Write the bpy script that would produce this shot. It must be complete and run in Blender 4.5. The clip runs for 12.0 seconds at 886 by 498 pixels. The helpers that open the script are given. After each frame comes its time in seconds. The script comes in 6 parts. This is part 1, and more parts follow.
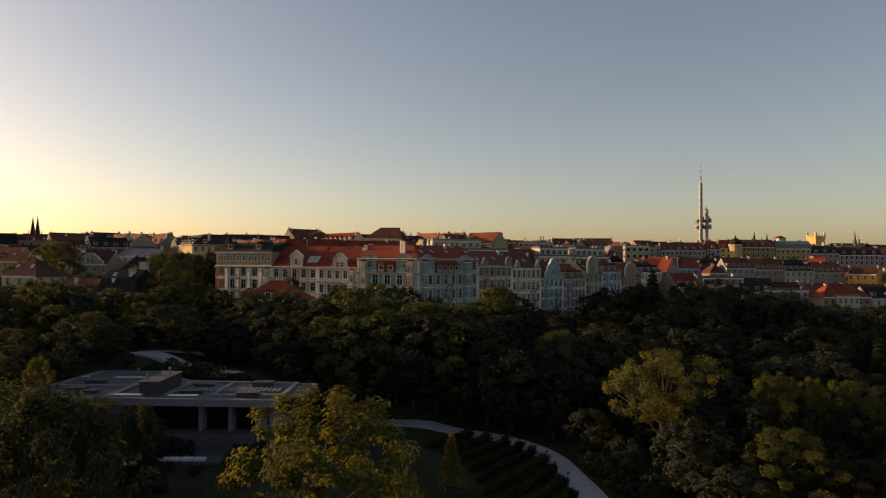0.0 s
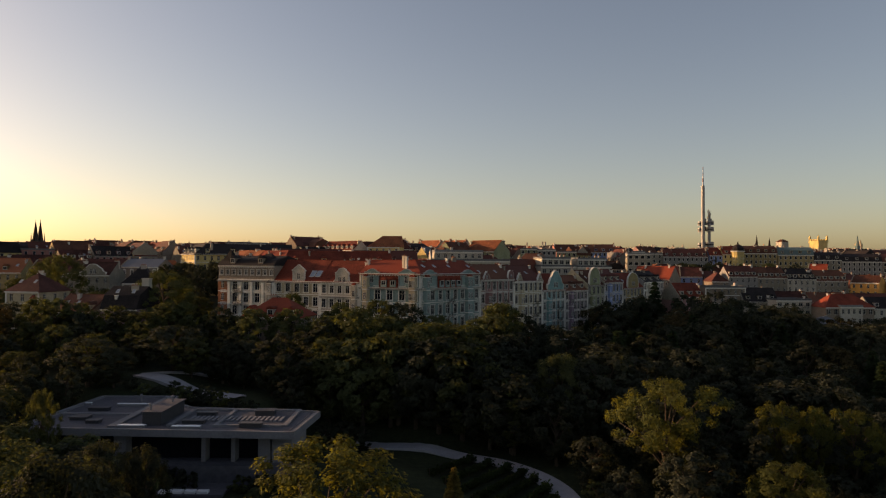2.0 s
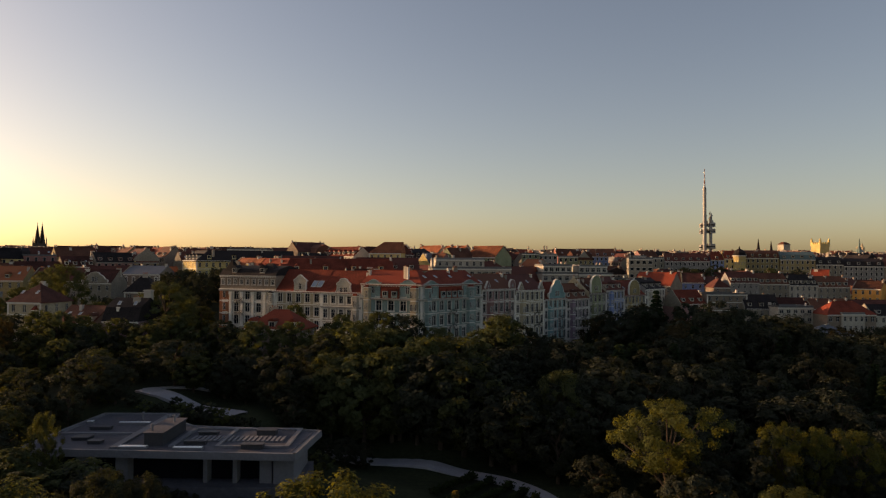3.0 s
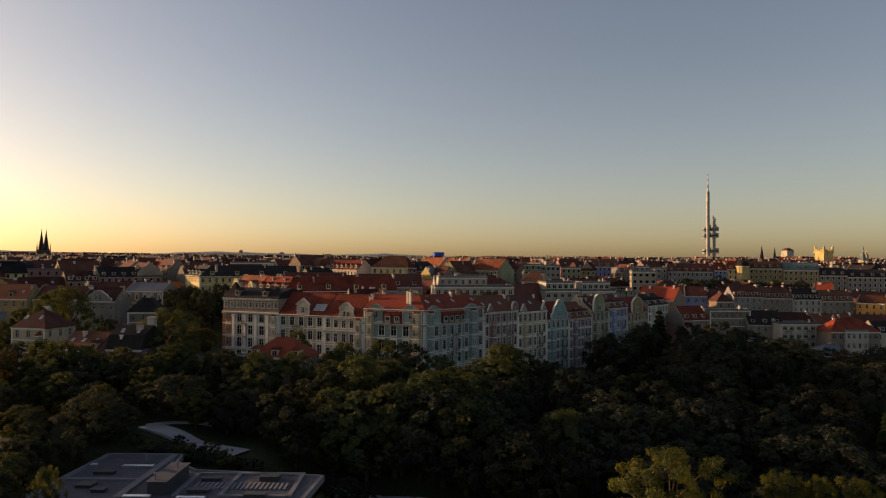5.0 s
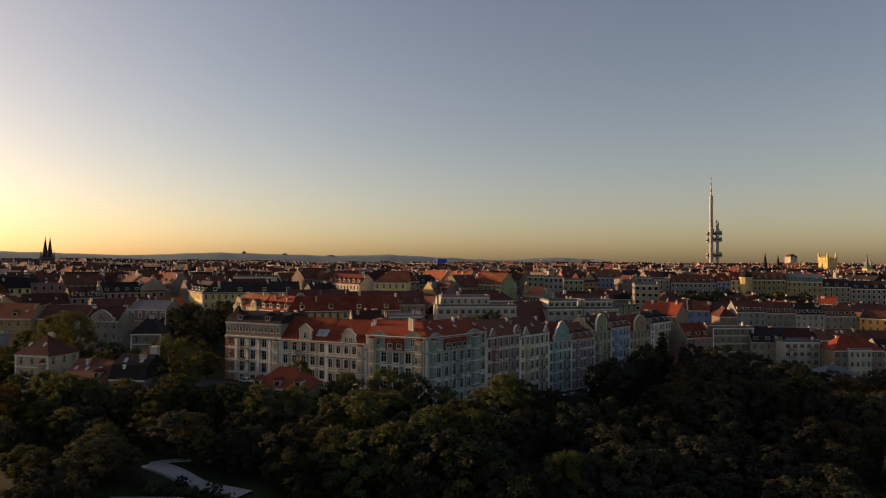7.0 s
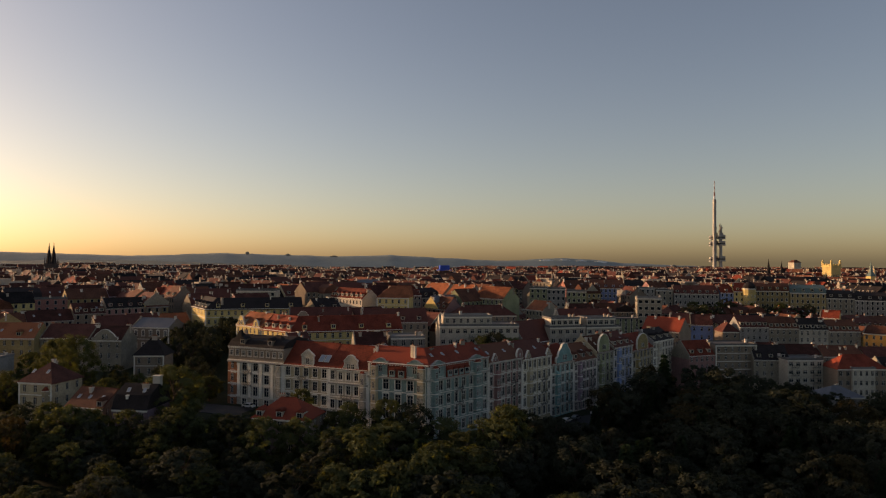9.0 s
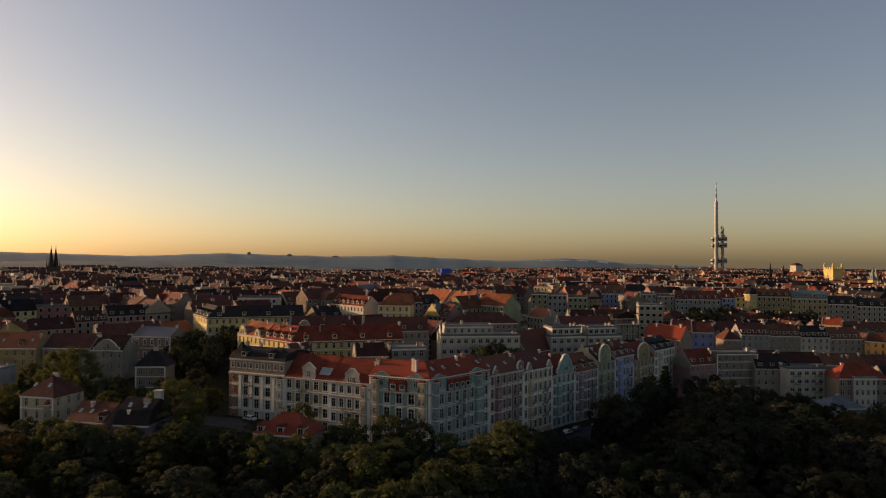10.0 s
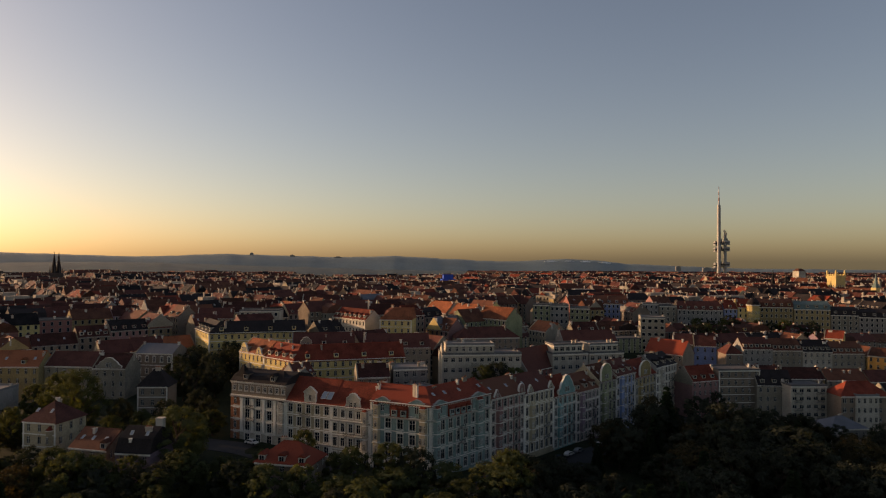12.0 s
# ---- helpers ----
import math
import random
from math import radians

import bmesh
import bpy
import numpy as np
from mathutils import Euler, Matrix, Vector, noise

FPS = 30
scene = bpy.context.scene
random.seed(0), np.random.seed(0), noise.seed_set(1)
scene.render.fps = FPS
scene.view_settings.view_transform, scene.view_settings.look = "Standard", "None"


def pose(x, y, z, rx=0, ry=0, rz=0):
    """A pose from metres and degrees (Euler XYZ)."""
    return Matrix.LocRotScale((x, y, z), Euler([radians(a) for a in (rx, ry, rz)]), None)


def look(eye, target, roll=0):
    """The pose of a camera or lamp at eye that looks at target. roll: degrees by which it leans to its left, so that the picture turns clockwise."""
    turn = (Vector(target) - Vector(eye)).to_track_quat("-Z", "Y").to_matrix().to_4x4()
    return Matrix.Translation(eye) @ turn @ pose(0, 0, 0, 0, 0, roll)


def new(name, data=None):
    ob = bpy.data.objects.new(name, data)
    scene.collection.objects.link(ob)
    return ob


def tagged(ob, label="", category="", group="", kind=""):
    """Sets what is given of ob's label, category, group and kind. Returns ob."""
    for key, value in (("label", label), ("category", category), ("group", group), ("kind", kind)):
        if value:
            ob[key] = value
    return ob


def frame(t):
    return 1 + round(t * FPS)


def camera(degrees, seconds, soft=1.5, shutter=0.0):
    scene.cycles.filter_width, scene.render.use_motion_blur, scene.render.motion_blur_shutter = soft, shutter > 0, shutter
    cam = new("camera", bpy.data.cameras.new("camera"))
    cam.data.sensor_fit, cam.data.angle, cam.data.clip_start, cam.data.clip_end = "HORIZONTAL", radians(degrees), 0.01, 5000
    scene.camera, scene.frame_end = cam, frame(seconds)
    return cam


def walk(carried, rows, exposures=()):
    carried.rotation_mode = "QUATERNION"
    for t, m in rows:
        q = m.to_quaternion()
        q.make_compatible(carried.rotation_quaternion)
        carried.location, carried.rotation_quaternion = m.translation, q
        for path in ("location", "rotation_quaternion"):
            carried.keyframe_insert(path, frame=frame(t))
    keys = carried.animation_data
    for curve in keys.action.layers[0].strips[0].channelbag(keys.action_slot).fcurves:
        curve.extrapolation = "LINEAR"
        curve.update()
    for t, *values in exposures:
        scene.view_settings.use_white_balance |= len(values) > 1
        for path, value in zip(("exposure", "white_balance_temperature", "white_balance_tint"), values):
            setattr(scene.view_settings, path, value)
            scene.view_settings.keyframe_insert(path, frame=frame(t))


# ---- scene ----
cam = camera(67.1, 12.0, soft=1.2)
walk(cam, [
    (0.0, look((0.00, -0.65, 22.05), (1.206, 99.320, 24.099), 0.40)),
    (0.5, look((-0.04, -0.68, 22.99), (1.125, 99.293, 25.013), 0.40)),
    (1.0, look((-0.07, -0.71, 24.06), (1.026, 99.262, 26.078), 0.40)),
    (1.5, look((-0.10, -0.75, 25.29), (0.917, 99.226, 27.301), 0.40)),
    (2.0, look((-0.11, -0.79, 26.67), (0.804, 99.186, 28.681), 0.40)),
    (2.5, look((-0.13, -0.84, 28.19), (0.688, 99.141, 30.206), 0.40)),
    (3.0, look((-0.13, -0.89, 29.84), (0.575, 99.093, 31.861), 0.40)),
    (3.6, look((-0.13, -0.95, 31.97), (0.446, 99.030, 33.989), 0.40)),
    (4.2, look((-0.12, -1.02, 34.22), (0.325, 98.964, 36.238), 0.40)),
    (5.0, look((-0.09, -1.11, 37.36), (0.180, 98.871, 39.368), 0.40)),
    (5.5, look((-0.07, -1.17, 39.38), (0.097, 98.812, 41.373), 0.40)),
    (6.0, look((-0.04, -1.23, 41.42), (0.021, 98.752, 43.402), 0.40)),
    (6.5, look((0.00, -1.29, 43.49), (-0.050, 98.691, 45.446), 0.40)),
    (7.0, look((0.05, -1.35, 45.57), (-0.114, 98.629, 47.500), 0.40)),
    (7.7, look((0.12, -1.44, 48.51), (-0.197, 98.543, 50.391), 0.40)),
    (8.3, look((0.19, -1.51, 51.04), (-0.262, 98.468, 52.885), 0.40)),
    (9.0, look((0.29, -1.60, 54.03), (-0.329, 98.379, 55.815), 0.40)),
    (9.5, look((0.36, -1.67, 56.17), (-0.369, 98.315, 57.917), 0.40)),
    (10.0, look((0.45, -1.73, 58.32), (-0.402, 98.251, 60.019), 0.40)),
    (10.5, look((0.54, -1.79, 60.44), (-0.425, 98.188, 62.103), 0.40)),
    (11.0, look((0.63, -1.86, 62.52), (-0.434, 98.126, 64.143), 0.40)),
    (11.5, look((0.73, -1.91, 64.50), (-0.424, 98.066, 66.094), 0.40)),
    (12.0, look((0.84, -1.97, 66.32), (-0.390, 98.011, 67.893), 0.40)),
], exposures=[(0.0, 1.02, 10900, 27), (12.0, 0.73, 10200, 27)])

# ---- light ----
SUN_AZ, SUN_EL = radians(-71), radians(9.5)      # azimuth from +y towards +x
sun_dir = Vector((math.sin(SUN_AZ) * math.cos(SUN_EL), math.cos(SUN_AZ) * math.cos(SUN_EL), math.sin(SUN_EL)))
world = bpy.data.worlds.new("evening_sky")
scene.world = world
world.use_nodes = True
wn = world.node_tree.nodes
sky = wn.new("ShaderNodeTexSky")
sky.sky_type, sky.sun_disc = "NISHITA", False
sky.sun_elevation, sky.sun_rotation = SUN_EL, SUN_AZ
sky.air_density, sky.dust_density, sky.ozone_density, sky.altitude = 0.9, 1.7, 2.6, 250
wn["Background"].inputs["Strength"].default_value = 0.10
world.node_tree.links.new(sky.outputs["Color"], wn["Background"].inputs["Color"])
sun = new("sun", bpy.data.lights.new("sun", "SUN"))
sun.data.energy, sun.data.angle, sun.data.color = 2.6, radians(0.6), (1.0, 0.80, 0.60)
sun.matrix_world = look(sun_dir * 500, (0, 0, 0))


# ---- materials ----


def mat(name, color, rough=0.85, metal=0.0, vary=0.25, scale=1.0, bump=0.0, bump_scale=8.0, per_object=0.0, per_island=0.0, dirt=0.0):
    """A surface with colour variation at two scales, relief and, where wanted, a shift from piece to piece."""
    m = bpy.data.materials.new(name)
    m.use_nodes = True
    n, l = m.node_tree.nodes, m.node_tree.links
    b = n["Principled BSDF"]
    b.inputs["Roughness"].default_value, b.inputs["Metallic"].default_value = rough, metal
    b.inputs["Specular IOR Level"].default_value = 0.5 if rough < 0.7 else 0.12          # porous surfaces hardly shine
    co = n.new("ShaderNodeTexCoord")
    big, fine = n.new("ShaderNodeTexNoise"), n.new("ShaderNodeTexNoise")
    big.inputs["Scale"].default_value, big.inputs["Detail"].default_value = 0.25 * scale, 4
    fine.inputs["Scale"].default_value, fine.inputs["Detail"].default_value = 3.0 * scale, 5
    l.new(co.outputs["Object"], big.inputs["Vector"]), l.new(co.outputs["Object"], fine.inputs["Vector"])
    add = n.new("ShaderNodeMath")
    add.operation = "ADD"
    l.new(big.outputs["Fac"], add.inputs[0]), l.new(fine.outputs["Fac"], add.inputs[1])
    out = add.outputs[0]
    for key, amount in (("Object Info", per_object), ("Geometry", per_island)):
        if amount:
            src = n.new("ShaderNodeObjectInfo" if key == "Object Info" else "ShaderNodeNewGeometry")
            mul = n.new("ShaderNodeMath")
            mul.operation, mul.inputs[1].default_value, mul.inputs[2].default_value = "MULTIPLY_ADD", amount * 2, -amount
            l.new(src.outputs["Random" if key == "Object Info" else "Random Per Island"], mul.inputs[0])
            more = n.new("ShaderNodeMath")
            l.new(out, more.inputs[0]), l.new(mul.outputs[0], more.inputs[1])
            out = more.outputs[0]
    ramp = n.new("ShaderNodeMapRange")
    ramp.inputs["From Min"].default_value, ramp.inputs["From Max"].default_value = 0.72, 1.28
    ramp.inputs["To Min"].default_value, ramp.inputs["To Max"].default_value = 1 - vary, 1 + vary
    l.new(out, ramp.inputs["Value"])
    mul = n.new("ShaderNodeVectorMath")
    mul.operation = "SCALE"
    mul.inputs[0].default_value = color
    l.new(ramp.outputs["Result"], mul.inputs["Scale"])
    l.new(mul.outputs["Vector"], b.inputs["Base Color"])
    if bump:
        bn, bt = n.new("ShaderNodeBump"), n.new("ShaderNodeTexNoise")
        bt.inputs["Scale"].default_value, bt.inputs["Detail"].default_value = bump_scale, 4
        bn.inputs["Strength"].default_value, bn.inputs["Distance"].default_value = bump, 0.05
        l.new(co.outputs["Object"], bt.inputs["Vector"])
        l.new(bt.outputs["Fac"], bn.inputs["Height"]), l.new(bn.outputs["Normal"], b.inputs["Normal"])
    return m


def tile_mat(name, color):
    """Clay roof tiles: courses and joints as relief, patches of newer and older tiles."""
    m = mat(name, color, 0.8, vary=0.45, scale=0.9, per_object=0.3, per_island=0.25)
    n, l = m.node_tree.nodes, m.node_tree.links
    co = n.new("ShaderNodeTexCoord")
    wave, bn = n.new("ShaderNodeTexWave"), n.new("ShaderNodeBump")
    wave.bands_direction, wave.wave_profile = "Z", "SAW"
    wave.inputs["Scale"].default_value, wave.inputs["Distortion"].default_value = 1.1, 0.6
    bn.inputs["Strength"].default_value, bn.inputs["Distance"].default_value = 0.6, 0.06
    l.new(co.outputs["Object"], wave.inputs["Vector"])
    l.new(wave.outputs["Fac"], bn.inputs["Height"]), l.new(bn.outputs["Normal"], n["Principled BSDF"].inputs["Normal"])
    return m


def leaf_mat(name, color, glow):
    m = mat(name, color, 0.85, vary=0.4, scale=0.6, per_object=0.3, per_island=0.3)
    n, l = m.node_tree.nodes, m.node_tree.links
    tr, mix = n.new("ShaderNodeBsdfTranslucent"), n.new("ShaderNodeMixShader")
    tr.inputs["Color"].default_value = (*glow, 1)
    mix.inputs["Fac"].default_value = 0.35
    l.new(n["Principled BSDF"].outputs["BSDF"], mix.inputs[1]), l.new(tr.outputs["BSDF"], mix.inputs[2])
    l.new(mix.outputs["Shader"], n["Material Output"].inputs["Surface"])
    return m


PLASTER = {k: mat("plaster_" + k, c, 0.9, vary=0.28, scale=0.6, bump=0.25, bump_scale=6, per_object=0.12) for k, c in {
    "white": (0.42, 0.375, 0.305), "cream": (0.38, 0.31, 0.21), "yellow": (0.56, 0.42, 0.18), "ochre": (0.30, 0.22, 0.11),
    "mint": (0.175, 0.25, 0.23), "turquoise": (0.16, 0.30, 0.29), "pink": (0.25, 0.135, 0.125), "lilac": (0.24, 0.165, 0.195),
    "sage": (0.22, 0.235, 0.14), "blue": (0.17, 0.235, 0.38), "grey": (0.24, 0.225, 0.205), "brown": (0.22, 0.17, 0.13),
    "brick": (0.30, 0.115, 0.06), "orange": (0.62, 0.28, 0.08), "stone": (0.26, 0.225, 0.175), "rose": (0.28, 0.12, 0.10)}.items()}
ROOF = {k: tile_mat("tiles_" + k, c) for k, c in {
    "red": (0.185, 0.036, 0.021), "orange": (0.25, 0.078, 0.038), "brown": (0.115, 0.044, 0.028), "maroon": (0.092, 0.032, 0.025), "dark": (0.024, 0.019, 0.019)}.items()}
ROOF["metal"] = mat("roof_sheet", (0.10, 0.105, 0.115), 0.5, 0.3, vary=0.2, per_object=0.3)
ROOF["green"] = mat("roof_copper", (0.09, 0.145, 0.135), 0.6, 0.2, vary=0.25)
ROOF["flat"] = mat("roof_felt", (0.16, 0.155, 0.15), 0.95, vary=0.3, per_object=0.3)
TRIM = mat("white_trim", (0.66, 0.62, 0.54), 0.8, vary=0.15)
TRIM_SOFT = mat("weathered_trim", (0.50, 0.465, 0.41), 0.85, vary=0.25)
TRIM_GREY = mat("stone_trim", (0.32, 0.30, 0.27), 0.85, vary=0.2)
FRAME = mat("window_paint", (0.48, 0.46, 0.42), 0.6, vary=0.1)
GLASS = mat("window_glass", (0.014, 0.016, 0.020), 0.2, vary=0.3, per_object=0.5)
GLASS.node_tree.nodes["Principled BSDF"].inputs["Specular IOR Level"].default_value = 0.14
CHIM = mat("chimney_render", (0.32, 0.27, 0.22), 0.9, vary=0.3, per_object=0.4, bump=0.3)
CHIM_W = mat("chimney_white", (0.52, 0.48, 0.42), 0.9, vary=0.2, per_object=0.2)
IRON = mat("dark_iron", (0.03, 0.03, 0.03), 0.5, 0.6)
BARK = mat("bark", (0.075, 0.055, 0.04), 0.95, vary=0.35, scale=3, bump=0.8, bump_scale=10)
LEAF = [leaf_mat("leaves_dark", (0.033, 0.038, 0.027), (0.06, 0.066, 0.018)), leaf_mat("leaves_green", (0.050, 0.061, 0.029), (0.145, 0.15, 0.028)),
        leaf_mat("leaves_gold", (0.060, 0.068, 0.022), (0.22, 0.205, 0.03)), leaf_mat("leaves_rust", (0.042, 0.034, 0.016), (0.09, 0.06, 0.015))]
# the bright gold stands in for low sun that other trees block
LARCH_LEAF = leaf_mat("sunlit_larch_needles", (0.15, 0.115, 0.035), (0.36, 0.25, 0.05))
NEEDLE = leaf_mat("needles", (0.024, 0.040, 0.020), (0.03, 0.05, 0.015))
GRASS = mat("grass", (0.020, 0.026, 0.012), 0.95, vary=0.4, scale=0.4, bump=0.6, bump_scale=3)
GRAVEL = mat("pale_gravel", (0.285, 0.285, 0.305), 0.95, vary=0.15, scale=1.5, bump=0.4, bump_scale=20)
ASPHALT = mat("asphalt", (0.05, 0.05, 0.052), 0.9, vary=0.2, bump=0.2)
CONCRETE = mat("pale_concrete", (0.17, 0.17, 0.18), 0.8, vary=0.15)
MEMBRANE = mat("roof_membrane", (0.085, 0.085, 0.098), 0.8, vary=0.2, scale=0.6)
# aerial haze is mixed into both hill colours, most in the far range
HILL = mat("far_woods_hazed", (0.135, 0.19, 0.205), 1.0, vary=0.12, scale=0.03)
HILL_NEAR = mat("near_woods_hazed", (0.062, 0.095, 0.105), 1.0, vary=0.2, scale=0.06)

# ---- mesh helpers ----


class Shape:
    """Collects faces of one mesh, with a material each."""

    def __init__(self):
        self.v, self.f, self.m = [], [], []

    def poly(self, pts, k=0):
        i = len(self.v)
        self.v += [tuple(p) for p in pts]
        self.f.append(tuple(range(i, i + len(pts))))
        self.m.append(k)

    def box(self, x0, y0, z0, x1, y1, z1, k=0):
        i = len(self.v)
        self.v += [(x0, y0, z0), (x1, y0, z0), (x1, y1, z0), (x0, y1, z0), (x0, y0, z1), (x1, y0, z1), (x1, y1, z1), (x0, y1, z1)]
        for q in ((0, 1, 5, 4), (1, 2, 6, 5), (2, 3, 7, 6), (3, 0, 4, 7), (4, 5, 6, 7), (3, 2, 1, 0)):
            self.f.append(tuple(i + a for a in q))
            self.m.append(k)

    def extrude(self, outline, y0, y1, k=0):
        """An upright outline of (x, z) points, anticlockwise seen from -y, from y0 back to y1."""
        n, i = len(outline), len(self.v)
        self.v += [(x, y0, z) for x, z in outline] + [(x, y1, z) for x, z in outline]
        self.f.append(tuple(range(i, i + n)))
        self.f.append(tuple(range(i + 2 * n - 1, i + n - 1, -1)))
        self.m += [k, k]
        for a in range(n):
            b = (a + 1) % n
            self.f.append((i + b, i + a, i + n + a, i + n + b))
            self.m.append(k)

    def prism(self, base, top, k=0):
        """Two rings of as many points joined by sides and closed."""
        n, i = len(base), len(self.v)
        self.v += [tuple(p) for p in base] + [tuple(p) for p in top]
        self.f += [tuple(range(i + n - 1, i - 1, -1)), tuple(range(i + n, i + 2 * n))]
        self.m += [k, k]
        for a in range(n):
            b = (a + 1) % n
            self.f.append((i + a, i + b, i + n + b, i + n + a))
            self.m.append(k)

    def tube(self, p0, p1, r0, r1, n=8, k=0):
        p0, p1 = Vector(p0), Vector(p1)
        q = (p1 - p0).to_track_quat("Z", "Y")
        ring = [(math.cos(2 * math.pi * a / n), math.sin(2 * math.pi * a / n)) for a in range(n)]
        self.prism([p0 + q @ Vector((c * r0, s * r0, 0)) for c, s in ring], [p1 + q @ Vector((c * r1, s * r1, 0)) for c, s in ring], k)

    def mesh(self, name, *mats):
        me = bpy.data.meshes.new(name)
        me.from_pydata(self.v, [], self.f)
        for m in mats:
            me.materials.append(m)
        me.polygons.foreach_set("material_index", self.m)
        me.update()
        return me


def part(name, data, parent, label="", at=None, kind=""):
    ob = new(name, data)
    ob.parent = parent
    if at is not None:
        ob.matrix_basis = at
    if label or kind:
        tagged(ob, label, kind=kind)
    return ob


def thing(name, at, label, category, group="", kind=""):
    ob = new(name)
    ob.empty_display_size = 0.5
    ob.matrix_basis = at
    return tagged(ob, label, category, group, kind)


# ---- the ground ----
PARK = np.array([
    (0, -60, -16), (0, 0, -15), (-60, 0, -12), (60, 20, -16), (-30, 50, -9), (-9, 58, -9.5), (25, 70, -12.5), (45, 87, -13), (21, 94, -10), (17, 115, -9.5),
    (8, 121, -9.5), (-11, 127, -9.4), (-30, 92, -6), (-50, 100, -4.5), (-40, 129, 0.3), (-61, 138, 3), (33, 105, -10), (60, 105, -11), (0, 145, -5), (-20, 110, -6.5)])
TOWN = np.array([
    (-3, 188, 1.4), (-30, 198, 3), (-72, 215, 6), (-110, 190, 4), (-130, 200, 4), (-115, 262, 8), (42, 232, -2.6), (80, 270, -4), (115, 310, -5),
    (165, 290, -7), (100, 240, -7), (140, 240, -8), (0, 270, 11), (-100, 300, 10), (100, 400, 13), (-40, 390, 17), (200, 400, 8), (-200, 400, 14), (250, 330, -2)])
KNOWN = np.vstack([PARK, TOWN])


def smooth(a, b, v):
    s = np.clip((v - a) / (b - a), 0, 1)
    return s * s * (3 - 2 * s)


def ground(x, y):
    x, y = np.asarray(x, float), np.asarray(y, float)
    d2 = (x[..., None] - KNOWN[:, 0]) ** 2 + (y[..., None] - KNOWN[:, 1]) ** 2 + 4.0
    w = d2 ** -1.8
    near = (w * KNOWN[:, 2]).sum(-1) / w.sum(-1)
    far = 17 + 5 * smooth(450, 800, y) - 20 * smooth(1200, 2200, y)
    k = np.maximum(smooth(380, 520, y), smooth(300, 700, np.abs(x)))
    return near * (1 - k) + far * k


def gz(x, y):
    return float(ground(x, y))


def lines(*spans):
    return np.concatenate([np.arange(a, b, s) for a, b, s in spans])


gx = lines((-4400, -400, 200), (-400, -160, 20), (-160, 200, 4), (200, 420, 20), (420, 4601, 220))
gy = lines((-400, -40, 40), (-40, 340, 4), (340, 600, 20), (600, 4801, 150))
X, Y = np.meshgrid(gx, gy)
Z = ground(X, Y)
cols = len(gx)
me = bpy.data.meshes.new("ground")
me.from_pydata(np.stack([X, Y, Z], -1).reshape(-1, 3).tolist(), [],
               [(j * cols + i, j * cols + i + 1, (j + 1) * cols + i + 1, (j + 1) * cols + i) for j in range(len(gy) - 1) for i in range(cols - 1)])
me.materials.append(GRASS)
for p in me.polygons:
    p.use_smooth = True
tagged(new("ground", me), "grassy park slope rising into the town", "ground", kind="structure")

# wooded hills along the horizon: crest heights against the sideways angle
CREST = [(-0.9, 105), (-0.68, 90), (-0.467, 71), (-0.34, 90), (-0.168, 75), (-0.083, 84), (0.044, 62), (0.086, 57), (0.17, 75), (0.22, 66), (0.263, 49), (0.42, 28), (0.65, 25), (0.9, 25)]
ca, ch = zip(*CREST)


def ridge(name, rows, crest, seed, material, label):
    """A range of wooded hills: rows of (distance, share of the crest's height) swept round the horizon."""
    s, prev = Shape(), None
    for a in np.linspace(-0.9, 0.9, 241):
        h = crest(a) + 3 * noise.noise((a * 40, seed, 0)) + 1.6 * noise.noise((a * 160, 3 + seed, 0))
        col = [(a * yy, yy, k * h - d) for yy, k, d in rows]
        if prev:
            for p, q, r, t in zip(prev, col, col[1:], prev[1:]):
                s.poly((p, q, r, t))
        prev = col
    me = s.mesh(name, material)
    bm = bmesh.new()
    bm.from_mesh(me)
    bmesh.ops.remove_doubles(bm, verts=bm.verts, dist=0.01)
    for f in bm.faces:
        f.smooth = True
    bm.to_mesh(me)
    bm.free()
    return tagged(new(name, me), label, "hills", kind="structure")


ridge("backdrop", ((3000, 0, 30), (3300, 0.55, 4), (3500, 0.9, 2), (3720, 1, 0), (3900, 0, 20)), lambda a: float(np.interp(a, ca, ch)), 0, HILL, "distant wooded hills along the horizon, blue-grey with painted haze")
ridge("backdrop", ((1300, 0, 12), (1700, 0.45, 6), (2200, 0.85, 2), (2600, 1, 0), (2800, 0, 20)), lambda a: 40 - 22 * float(smooth(-0.25, 0.1, a)) + 8 * math.sin(a * 9), 7, HILL_NEAR, "lower wooded hills behind the town, green greyed by painted haze")


